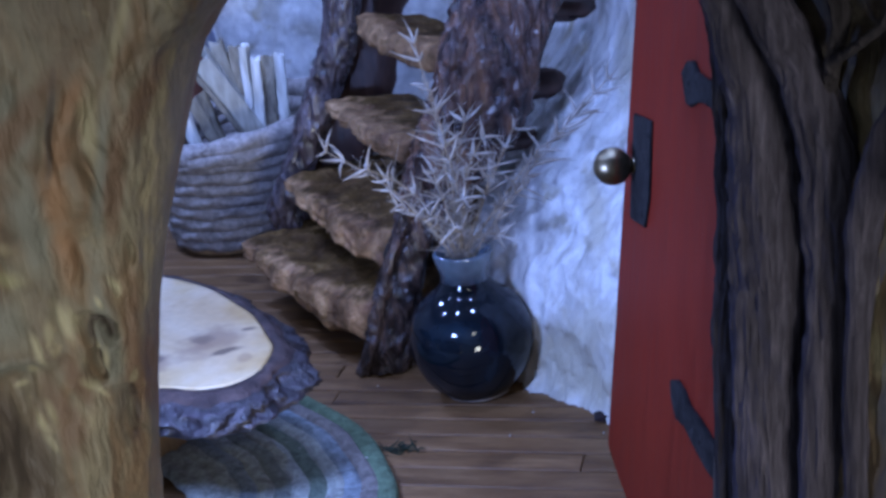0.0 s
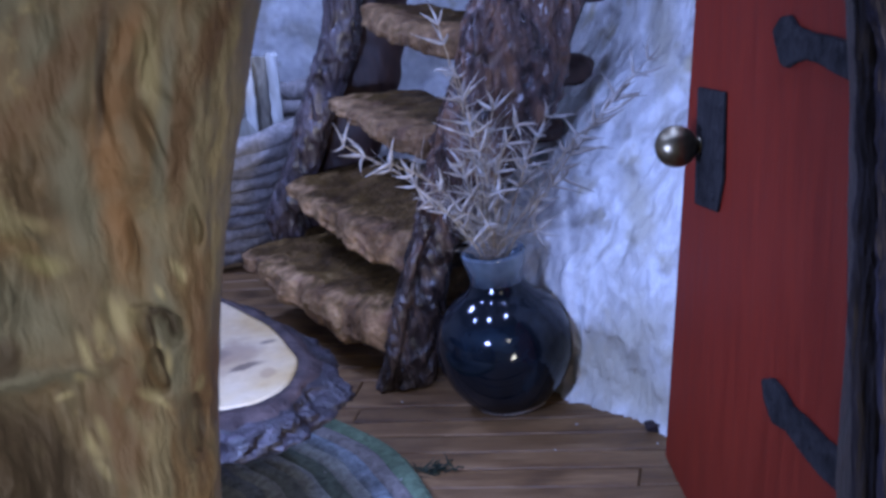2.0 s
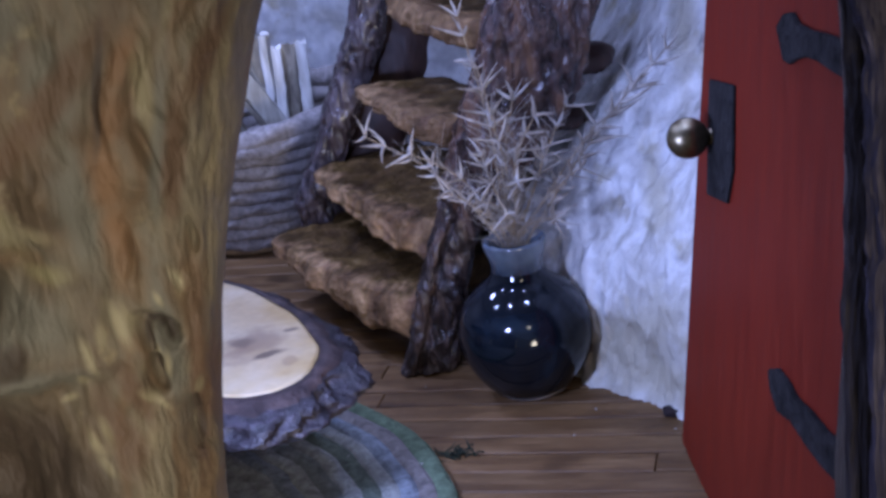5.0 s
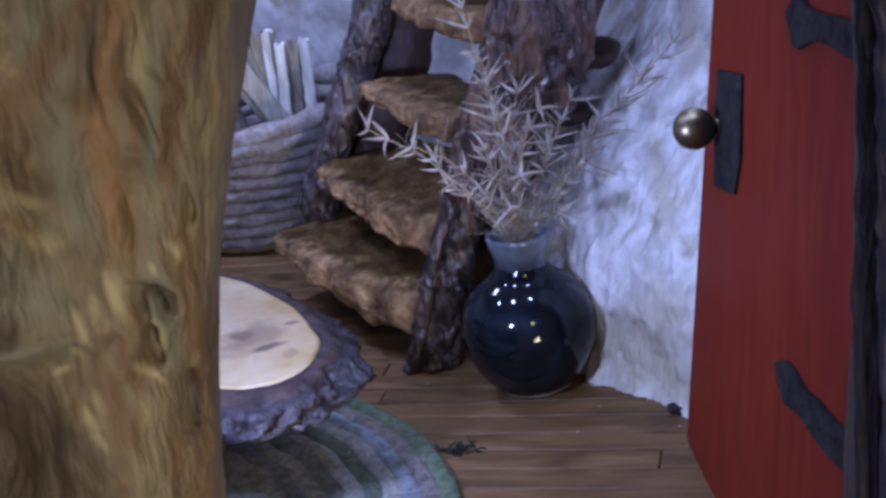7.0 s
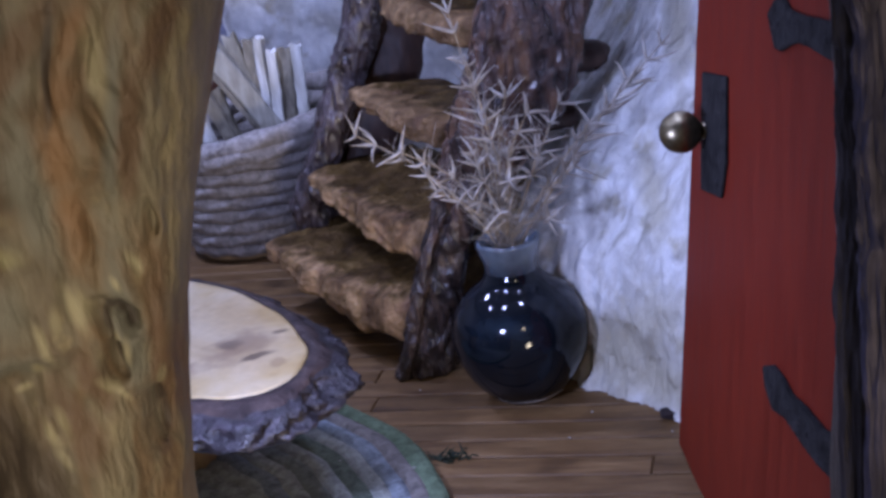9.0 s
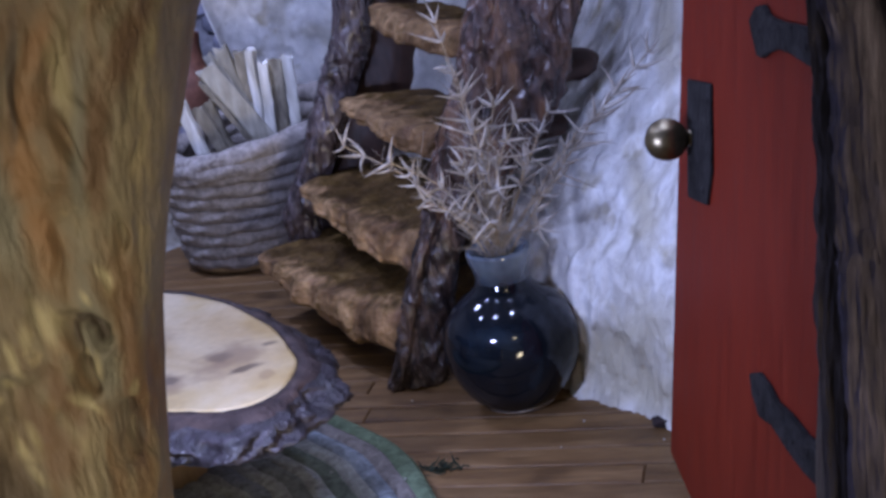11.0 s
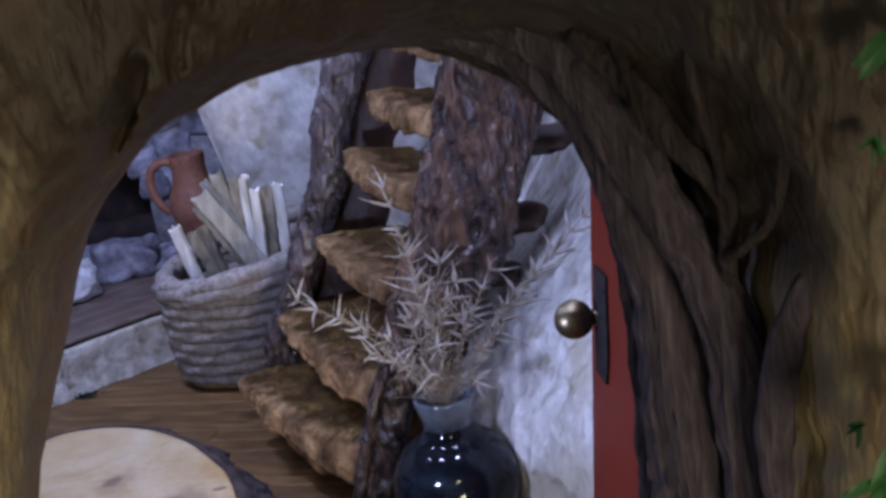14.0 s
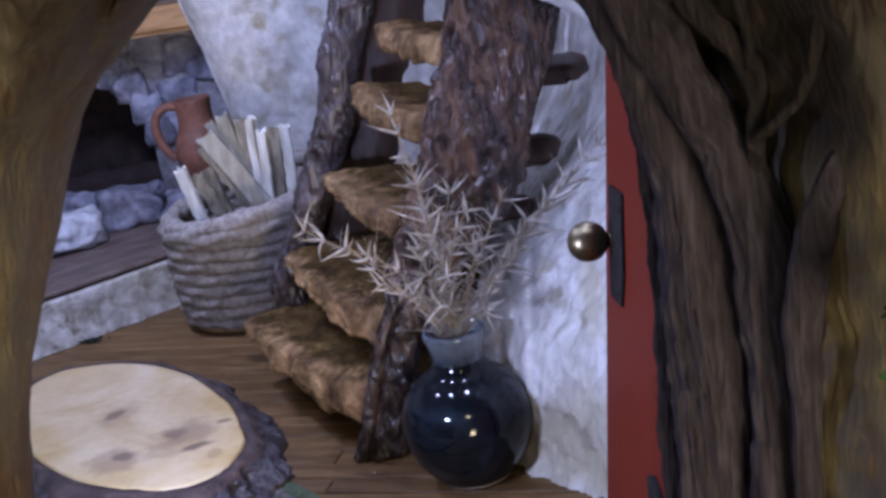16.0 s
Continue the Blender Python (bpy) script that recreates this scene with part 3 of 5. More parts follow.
LEFT = [(0.02, 0.258), (0.004, 0.244), (0.0, 0.231), (-0.0008, 0.222), (-0.0011, 0.212), (-0.0008, 0.203), (0.001, 0.195), (0.005, 0.188), (0.012, 0.184),
        (0.022, 0.181), (0.036, 0.181), (0.055, 0.183), (0.08, 0.187), (0.12, 0.195), (0.18, 0.21), (0.26, 0.23)]
RIGHT = [(0.02, 0.275), (0.004, 0.262), (0.0, 0.247), (0.003, 0.240), (0.006, 0.232), (0.010, 0.222), (0.014, 0.213), (0.018, 0.206), (0.022, 0.201),
         (0.027, 0.195), (0.036, 0.190), (0.055, 0.188), (0.08, 0.190), (0.12, 0.196), (0.18, 0.21), (0.26, 0.23)]


# hollows (and one raised band) of the trunk: x, z, half sizes, depth
PITS = [(-0.0775, 0.1190, 0.0115, 0.0120, 0.0120), (-0.0750, 0.1475, 0.0065, 0.0055, 0.012), (-0.0680, 0.1850, 0.0050, 0.0100, 0.016),
        (-0.0517, 0.1505, 0.0006, 0.0032, 0.0035),
        (-0.0453, 0.1500, 0.0006, 0.0026, 0.0035), (-0.0460, 0.1735, 0.0007, 0.0040, 0.0025), (-0.0466, 0.1640, 0.0007, 0.0035, 0.0025),
        (-0.0690, 0.1368, 0.0100, 0.0015, -0.0020), (-0.0600, 0.1560, 0.0040, 0.0100, -0.003), (0.0688, 0.1709, 0.0030, 0.0050, 0.005),
        (0.0790, 0.1660, 0.0060, 0.0100, 0.003), (0.0830, 0.1280, 0.0050, 0.0140, 0.005)]


# cracks over the arch: from, to, depth
CRACKS = [((-0.0256, 0.1862), (-0.0160, 0.1970), 0.0060), ((-0.0160, 0.1970), (-0.0096, 0.2035), 0.0070), ((-0.0096, 0.2035), (-0.0058, 0.2088), 0.0045),
          ((-0.0014, 0.2085), (0.0010, 0.2165), 0.0030)]


# dark hollows between the roots
GAPS = [((0.0655, 0.1778), (0.0690, 0.1731), 0.007), ((0.0690, 0.1731), (0.0722, 0.1665), 0.009), ((0.0787, 0.1665), (0.0774, 0.1598), 0.009), ((0.0774, 0.1598), (0.0764, 0.1440), 0.009)]


def crack(x, z, lines, wide):
    deep = 0.0
    for (ax, az), (bx, bz), d in lines:
        dx, dz = bx - ax, bz - az
        u = min(1, max(0, ((x - ax) * dx + (z - az) * dz) / (dx * dx + dz * dz)))
        e = math.hypot(x - ax - dx * u, z - az - dz * u) / wide
        if e < 3:
            deep = max(deep, d * math.exp(-e * e))
    return deep


def front_rows(nu, nv):
    line = smooth_path([(x, 0, z) for x, z in RIM], nu)
    prof_l = smooth_path([(a, b, 0) for a, b in LEFT], nv)
    prof_r = smooth_path([(a, b, 0) for a, b in RIGHT], nv)
    rows = []
    for i, p in enumerate(line):
        d = (line[min(i + 1, nu - 1)] - line[max(i - 1, 0)]).normalized()
        out = Vector((-d.z, 0, d.x))
        side = min(1, max(0, (i / (nu - 1) - 0.42) / 0.2))
        side = side * side * (3 - 2 * side)
        row = []
        for j in range(nv):
            q = prof_l[j].lerp(prof_r[j], side)
            base = p + out * q.x
            low = min(1, max(0, (0.178 - base.z) / 0.045)) * (1 - side)
            low = low * low * (3 - 2 * low)
            yy = q.y - 0.021 * low * min(1, max(0, (q.y - 0.182) / 0.055))
            v = Vector((base.x, yy, base.z))
            s = min(1, max(0, (j / (nv - 1) - 0.12) / 0.25))
            along = Vector((v.x * 1.0, v.y, v.z * 0.28 + 0.10 * math.sin(v.x * 30)))
            pit = 0.0
            for px, pz, rx, rz, deep in PITS:
                e = ((v.x - px) / rx) ** 2 + ((v.z - pz) / rz) ** 2
                if e < 4:
                    pit += deep * math.exp(-e * e if deep > 0.013 else -e) * (1 if deep > 0.013 or deep < 0 or px > 0 else min(1, max(0, (0.202 - yy) / 0.006)))
            pit += 0.0080 * ease((side - 0.55) / 0.4) * ease((q.x - 0.0035) / 0.006) * (1 - ease((q.x - 0.019) / 0.006)) * ease((0.205 - v.z) / 0.02)
            if side > 0.9 and v.x > 0.06:
                pit += crack(v.x, v.z, GAPS, 0.0026)
            if v.z > 0.18 and -0.03 < v.x < 0.006:
                pit += crack(v.x, v.z, CRACKS, 0.0010)
            if v.x < -0.045 and yy < 0.203:
                pit += crack(v.x, v.z, SLITS, 0.00085)
            ridge = 1 - abs(noise.fractal(along * 75, 1.0, 2.0, 3)) * 2.2
            lump = noise.fractal(v * 26 + Vector((3, 1, 7)), 1.0, 2.0, 3)
            amount = s * ((0.0012 - 0.0006 * side) * ridge + 0.0058 * lump) * (1 - 0.8 * min(1, max(0, pit / 0.012))) + (1 - s) * 0.0012 * noise.fractal(along * 150, 1.0, 2.0, 3) + 0.00045 * noise.fractal(Vector((v.x * 420, v.y * 420, v.z * 220)), 1.0, 2.0, 3)
            row.append(v + Vector((0, pit - amount, 0)) + out * (0.0012 * s * noise.fractal(v * 120, 1.0, 2.0, 2)))
        rows.append(row)
    return rows


bm = bmesh.new()
NU, NV = 620, 250
grid(bm, front_rows(NU, NV))
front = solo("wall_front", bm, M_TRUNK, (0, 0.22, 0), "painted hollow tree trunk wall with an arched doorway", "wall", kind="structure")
# root colour, and shade put on the reveal, arch top and root gaps
root_shade = front.data.attributes.new("root", "FLOAT", "POINT")
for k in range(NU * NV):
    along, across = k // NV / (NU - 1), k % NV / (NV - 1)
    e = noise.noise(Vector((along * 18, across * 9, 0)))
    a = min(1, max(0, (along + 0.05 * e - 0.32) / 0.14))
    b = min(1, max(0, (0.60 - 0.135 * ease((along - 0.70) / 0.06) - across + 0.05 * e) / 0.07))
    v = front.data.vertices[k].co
    web_shade = min(1, max(0, (v.z - 0.156 + 0.006 * e) / 0.012)) * min(1, max(0, (0.100 - v.x + 0.008 * e) / 0.012))
    root_shade.data[k].value = a * max(b, web_shade)

# path of each root down the side of the doorway, half width at its ends and middle, how deep against its width
ROOTS = [
    ([(0.014, 0.246, 0.2085), (0.0290, 0.245, 0.2050), (0.0440, 0.243, 0.1972), (0.0545, 0.240, 0.1870), (0.0585, 0.238, 0.1775), (0.0612, 0.238, 0.1650), (0.0621, 0.238, 0.1519), (0.0620, 0.238, 0.1418),
      (0.0620, 0.238, 0.1314), (0.0616, 0.238, 0.1185), (0.0610, 0.238, 0.1053), (0.0602, 0.238, 0.0700), (0.0602, 0.238, -0.02)], (0.0040, 0.0036, 0.0038), 0.75),
    ([(0.022, 0.241, 0.2095), (0.0420, 0.239, 0.2000), (0.0530, 0.236, 0.1905), (0.0580, 0.233, 0.1788), (0.0600, 0.232, 0.1720), (0.0615, 0.231, 0.1640), (0.0638, 0.231, 0.1540), (0.0656, 0.231, 0.1424),
      (0.0664, 0.230, 0.1312), (0.0668, 0.230, 0.1196), (0.0664, 0.230, 0.1078), (0.0655, 0.230, 0.07), (0.0655, 0.230, -0.02)], (0.0030, 0.0046, 0.0066), 0.50),
    ([(0.030, 0.236, 0.2105), (0.0470, 0.231, 0.2010), (0.0565, 0.226, 0.1900), (0.0605, 0.223, 0.1795), (0.0637, 0.222, 0.1729), (0.0681, 0.221, 0.1641), (0.0713, 0.221, 0.1572), (0.0736, 0.221, 0.1475),
      (0.0752, 0.221, 0.1366), (0.0759, 0.221, 0.1246), (0.0754, 0.221, 0.1123), (0.0740, 0.221, 0.09), (0.0735, 0.221, -0.02)], (0.0034, 0.0036, 0.0046), 0.60),
    ([(0.0540, 0.222, 0.2010), (0.0630, 0.215, 0.1900), (0.0664, 0.213, 0.1831), (0.0713, 0.212, 0.1780), (0.0736, 0.212, 0.1725), (0.0735, 0.214, 0.1650), (0.0736, 0.218, 0.1590), (0.0742, 0.221, 0.1520)], (0.0024, 0.0021, 0.0014), 0.8),
    ([(0.0728, 0.218, 0.1615), (0.0738, 0.212, 0.1640), (0.0762, 0.207, 0.1675), (0.0783, 0.203, 0.1715), (0.0798, 0.200, 0.1785), (0.0807, 0.200, 0.1890), (0.0790, 0.204, 0.2050)], (0.0009, 0.0009, 0.0010), 0.8),
    ([(0.0858, 0.206, 0.1660), (0.0852, 0.205, 0.1621), (0.0829, 0.205, 0.1582), (0.0809, 0.207, 0.1525), (0.0791, 0.209, 0.1448), (0.0778, 0.211, 0.1359), (0.0772, 0.212, 0.1267), (0.0772, 0.213, 0.1172),
      (0.0768, 0.213, 0.1054), (0.0770, 0.213, 0.07), (0.0770, 0.213, -0.02)], (0.0020, 0.0032, 0.0024), 0.75),
    ([(0.0575, 0.224, 0.2080), (0.0600, 0.217, 0.1990), (0.0612, 0.214, 0.1920), (0.0622, 0.213, 0.1850)], (0.0007, 0.0010, 0.0007), 1.0),
    ([(0.0700, 0.206, 0.2080), (0.0690, 0.205, 0.1980), (0.0700, 0.205, 0.1890), (0.0722, 0.208, 0.1800), (0.0728, 0.211, 0.1740)], (0.0010, 0.0011, 0.0008), 1.0),
]
for k, (pts, (w0, w1, w2), deep) in enumerate(ROOTS):
    bm = bmesh.new()
    thick = w2 > 0.0024
    n = 260 if thick else 60
    path = smooth_path(pts, n)
    radii = []
    for i, p in enumerate(path):
        s = i / (n - 1)
        p += Vector((0.0009 * noise.noise(Vector((s * 9, k * 3.1, 0))), 0.0006 * noise.noise(Vector((s * 11, k * 2.3, 4))), 0)) * (1 if thick else 0.4)
        w = w0 + (w1 - w0) * min(1, s * 2.2) if s < 0.45 else w1 + (w2 - w1) * ease((s - 0.45) / 0.3)
        radii.append(w * (1.13 if thick else 0.9) * (1 + 0.12 * noise.noise(Vector((s * 14, k * 5.7, 2)))))
    tube(bm, path, radii, 84 if thick else 14, deep,
         lambda p, t, s: 1 + 0.06 * math.cos(3 * t + 7 * s + k) + 0.08 * (1 - 2.2 * abs(noise.noise(Vector((2.6 * math.cos(t) + k * 7, 2.6 * math.sin(t), s * 6 + 0.6 * math.sin(t + s * 9))))))
         + 0.06 * (1 - 2.2 * abs(noise.noise(Vector((6 * math.cos(t) + k * 3, 6 * math.sin(t), s * 13))))) + 0.10 * noise.fractal(p * 170, 1.0, 2.0, 3)
         + 0.07 * (1 - 2.4 * abs(noise.noise(Vector((11 * math.cos(t + 1.5 * s) + k * 4, 11 * math.sin(t + 1.5 * s), s * 16))))),
         up=(0.3, 1, 0.1))
    part("root", bm, M_ROOT_SHADED if k in (0, 3, 4, 6, 7) else M_ROOT, front, "grey-brown twisted root" if thick else "thin brown rootlet")

# leaves of the greenery on the trunk
for k, (x, y, z, s) in enumerate([(0.0850, 0.180, 0.138, 1.2), (0.0905, 0.180, 0.146, 1.3), (0.0890, 0.186, 0.1850, 0.6), (0.0920, 0.183, 0.1990, 1.1), (0.0865, 0.192, 0.1415, 0.6), (-0.0245, 0.172, 0.2215, 1.0)]):
    rnd = random.Random(40 + k)
    base = thing("ivy_sprig", (x, y, z), "small green leafy sprig on the painted trunk", "plant", "greenery on the trunk")
    for j in range(6):
        bm = bmesh.new()
        d = Vector((rnd.uniform(-1, 1), rnd.uniform(-0.9, -0.2), rnd.uniform(-0.7, 1))).normalized()
        side = d.cross(Vector((0, 1, 0.3))).normalized()
        L, Wd = 0.0062 * s * rnd.uniform(0.7, 1.2), 0.0016 * s
        rows = []
        for i in range(6):
            u = i / 5
            w = Wd * math.sin(math.pi * min(0.98, u * 0.92 + 0.06))
            c = Vector((x, y, z)) + d * L * u + Vector((0, 0.0012 * u * u, -0.002 * u * u))
            rows.append([c - side * w, c + Vector((0, -0.0005, 0.0003)), c + side * w])
        grid(bm, rows)
        part("leaf", bm, M_LEAF, base)

# ---- room shell ----
ANG = radians(-14.0)
AX, AY = Vector((math.cos(ANG), math.sin(ANG), 0)), Vector((-math.sin(ANG), math.cos(ANG), 0))

bm = bmesh.new()
box(bm, pose(-0.05, 0.60, -0.014), (0.56, 0.80, 0.02))
floor = solo("floor", bm, M_SOOT, (0, 0.45, -0.004), "brown stained narrow board floor", "floor", kind="structure", smooth=False)


def right_wall(s, z):
    """A point of the lumpy plaster wall: s from the door (0) to behind the stairs (1)."""
    line = [(0.092, 0.335), (0.0680, 0.3845), (0.0515, 0.4110), (0.0375, 0.4300), (0.0255, 0.4430), (0.0150, 0.462), (0.008, 0.485), (0.006, 0.52), (0.004, 0.62)]
    k = s * (len(line) - 1)
    i = min(int(k), len(line) - 2)
    u = k - i
    x, y = (line[i][c] * (1 - u) + line[i + 1][c] * u for c in (0, 1))
    back = min(1, max(0.0, (z - 0.030) / 0.100))
    back = back * back * (3 - 2 * back)
    w = min(1, max(0, (s - 0.10) / 0.28))
    foot = 0.004 * math.exp(-z / 0.008) * (1 + 0.9 * noise.noise(Vector((x * 80, y * 80, 3.0))))
    off = (0.006 + 0.060 * w) * back - foot + max(0, z - 0.13) * 0.28 * w
    return Vector((x + 0.86 * off, y + 0.50 * off, z))


bm = bmesh.new()
rows = []
for j in range(240):
    z = -0.005 + 0.305 * j / 239
    row = []
    for i in range(260):
        p = right_wall(i / 259, z)
        calm = 1 - 0.85 * ease((z - 0.088) / 0.03) * ease((i / 259 - 0.28) / 0.1)
        a = 0.0024 * noise.fractal(p * 48, 1.0, 2.0, 4) * calm + 0.0016 * calm * (1 - 2 * abs(noise.noise(Vector((p.x * 150, p.y * 150, p.z * 45)))))
        a += 0.0007 * calm * (1 - 2 * abs(noise.noise(Vector((p.x * 330, p.y * 330, p.z * 110 + 5))))) - 0.0010 * ease((noise.noise(p * 110 + Vector((9, 0, 0))) - 0.42) / 0.25)
        row.append(p + Vector((-0.86, -0.5, 0)) * a)
    rows.append(row)
grid(bm, rows)
solo("wall_right", bm, M_WALL, (0.05, 0.43, 0), "lumpy white plaster wall with yellowish stains", "wall", kind="structure")


def plain_wall(name, a, b, z0, z1, thick, label, m=None):
    a, b = Vector(a), Vector(b)
    d = (b - a).normalized()
    nrm = Vector((-d.y, d.x, 0))
    bm = bmesh.new()
    rows = []
    n = 50
    for j in range(40):
        z = z0 + (z1 - z0) * j / 39
        rows.append([Vector((a.x + (b.x - a.x) * i / (n - 1), a.y + (b.y - a.y) * i / (n - 1), z)) + nrm * 0.0025 * noise.fractal(
            Vector((a.x + (b.x - a.x) * i / (n - 1), a.y, z)) * 40, 1.0, 2.0, 4) for i in range(n)])
    r = grid(bm, rows)
    bmesh.ops.solidify(bm, geom=bm.faces[:], thickness=thick)
    return solo(name, bm, m or M_PLASTER_PLAIN, ((a.x + b.x) / 2, (a.y + b.y) / 2, z0), label, "wall", kind="structure")


plain_wall("wall_back", (-0.36, 0.93, 0), (0.20, 0.93, 0), -0.01, 0.30, 0.01, "plain white plaster back wall")
plain_wall("wall_left", (-0.32, 0.26, 0), (-0.32, 0.95, 0), -0.01, 0.30, 0.01, "plain white plaster side wall")
plain_wall("wall_right_end", (0.20, 0.95, 0), (0.20, 0.26, 0), -0.01, 0.30, 0.01, "plain white plaster side wall")
bm = bmesh.new()
box(bm, pose(-0.06, 0.605, 0.305), (0.56, 0.70, 0.01))
solo("ceiling", bm, M_PLASTER_PLAIN, (-0.06, 0.6, 0.30), "white plaster ceiling", "ceiling", kind="structure", smooth=False)

# curved plaster partition behind the basket and the stairs
bm = bmesh.new()
rows = []
for j in range(70):
    z = 0.0 + 0.30 * j / 69
    left = -0.1275 - 0.012 * max(0, (z - 0.09) / 0.07) - 0.006 * max(0, (z - 0.13) / 0.07) + 0.010 * math.exp(-max(0, z - 0.02) / 0.05)
    row = []
    for i in range(90):
        u = i / 89
        x = left + (0.17 - left) * u
        y = 0.722 - 0.05 * u + 0.018 * math.exp(-u * 30)
        p = Vector((x, y, z))
        row.append(p + Vector((0, -1, 0)) * 0.0024 * noise.fractal(p * 55, 1.0, 2.0, 4))
    rows.append(row)
grid(bm, rows)
bmesh.ops.solidify(bm, geom=bm.faces[:], thickness=0.012)
solo("wall_partition", bm, M_PLASTER, (0, 0.72, 0), "rough white plaster partition with a slanting edge", "wall", kind="structure")

# plaster lip of the loft over the near log
bm = bmesh.new()
path = smooth_path([(0.000, 0.462, 0.1970), (0.020, 0.460, 0.1860), (0.038, 0.456, 0.1757), (0.058, 0.453, 0.1655), (0.072, 0.452, 0.1550), (0.084, 0.452, 0.1400)], 70)
tube(bm, path, 0.0068, 24, 2.0, lambda p, t, s: 1 + 0.22 * noise.fractal(p * 130, 1.0, 2.0, 4))
solo("trim", bm, M_PLASTER, (0.04, 0.455, 0.17), "rough white plaster lip resting on the bark log", "trim", kind="structure")

# ---- red door ----
DOOR_B, DOOR_T = Vector((0.0474, 0.3835, 0.0015)), Vector((0.0660, 0.3650, 0.180))
up_d = (DOOR_T - DOOR_B).normalized()
hinge_dir = Vector((0.055, -1, 0.0)).normalized()
side_d = hinge_dir
nrm_d = side_d.cross(up_d).normalized()
if nrm_d.x > 0:
    nrm_d = -nrm_d
side_d = (side_d - up_d * side_d.dot(up_d)).normalized()
DM = Matrix.Translation(DOOR_B) @ Matrix((side_d, up_d, nrm_d)).transposed().to_4x4()
DW, DH = 0.128, 0.20


def door_pt(u, v, w):
    return DM @ Vector((u, v, w))


door = thing("door_1", DOOR_B, "red stained wooden door standing open with iron fittings", "door", kind="structure")


def slab(name, outline, w0, w1, material, parent, label="", bevel=0.0006, wob=0.0):
    bm = bmesh.new()
    rnd = random.Random(len(outline) * 7 + int(outline[0][0] * 1e5))
    pts = [(u + rnd.uniform(-wob, wob), v + rnd.uniform(-wob, wob)) for u, v in outline]
    f = bm.faces.new([bm.verts.new(door_pt(u, v, w0)) for u, v in pts])
    r = bmesh.ops.extrude_face_region(bm, geom=[f])
    for v in r["geom"]:
        if isinstance(v, bmesh.types.BMVert):
            v.co += nrm_d * (w1 - w0)
    if bevel:
        bmesh.ops.bevel(bm, geom=bm.edges[:], offset=bevel, segments=2, affect="EDGES", clamp_overlap=True)
    return part(name, bm, material, parent, label, smooth=False)


top = [(DW * (1 - i / 14), DH - 0.035 + 0.035 * math.sin(math.pi * i / 14) ** 0.6) for i in range(15)]
slab("leaf", [(0, 0), (DW, 0)] + top, -0.006, 0.0, M_RED, door)
# iron plate, knob and strap hinges
plate = slab("lock_plate", [(0.0122, 0.0985), (0.0137, 0.0894), (0.0325, 0.0946), (0.0352, 0.1050), (0.0335, 0.1150), (0.0315, 0.1262), (0.0096, 0.1208)],
             0.0, 0.0008, M_IRON, door, "black iron lock plate", 0.0003)
bm = bmesh.new()
kc = door_pt(0.0145, 0.1064, 0.0)
KR = 0.0056
prof = [(0.0, 0.0), (0.0024, 0.0), (0.0020, 0.0022)] + [(KR * math.sin(a), 0.0070 - KR * math.cos(a)) for a in [0.36 + 2.78 * i / 15 for i in range(16)]]
rows = []
ua, ub = side_d, up_d
for r, h in prof:
    rows.append([kc + nrm_d * h + (ua * math.cos(2 * math.pi * k / 32) + ub * math.sin(2 * math.pi * k / 32)) * max(r, 0.00005) for k in range(32)])
grid(bm, rows, True)
part("knob", bm, M_BRASS, plate, "round aged brass knob")
hinge_top = slab("strap_hinge", [(0.0600, 0.1490), (0.0630, 0.1462), (0.0665, 0.1432), (0.0700, 0.1436), (0.0745, 0.1462), (0.0800, 0.1480), (0.0870, 0.1490), (0.0940, 0.1496), (0.1250, 0.1525), (0.1250, 0.1600), (0.0985, 0.1568),
                                 (0.0900, 0.1556), (0.0816, 0.1542), (0.0735, 0.1530), (0.0690, 0.1546), (0.0640, 0.1530)], 0.0, 0.0012, M_IRON, door, "black iron strap hinge", 0.0003, 0.0003)
hinge_low = slab("strap_hinge", [(0.0732, 0.0696), (0.0765, 0.0658), (0.0826, 0.0633), (0.0905, 0.0662), (0.1010, 0.0664), (0.1110, 0.0680), (0.1250, 0.0715), (0.1250, 0.0815), (0.1110, 0.0772), (0.1010, 0.0756), (0.0925, 0.0738),
                                 (0.0865, 0.0744), (0.0795, 0.0738)], 0.0, 0.0012, M_IRON, door, "black iron strap hinge", 0.0003, 0.0003)

# nail heads of the iron fittings
for holder, spots_uv in ((plate, ((0.0300, 0.1215), (0.0290, 0.0975))), (hinge_top, ((0.0680, 0.1490), (0.0960, 0.1530))), (hinge_low, ((0.0810, 0.0690), (0.1040, 0.0712)))):
    for u, v in spots_uv:
        bm = bmesh.new()
        rows = []
        for k in range(5):
            a = math.pi / 2 * k / 4.2
            rows.append([door_pt(u + 0.0011 * math.cos(a) * math.cos(t), v + 0.0011 * math.cos(a) * math.sin(t), 0.0008 + 0.0007 * math.sin(a)) for t in [2 * math.pi * q / 12 for q in range(12)]])
        vs = grid(bm, rows, True)
        cap(bm, vs[-1])
        part("nail", bm, M_IRON, holder)

# ---- staircase ----
stair = thing("staircase", (-0.035, 0.50, 0), "small rustic staircase of bark logs with rough wooden steps", "staircase")


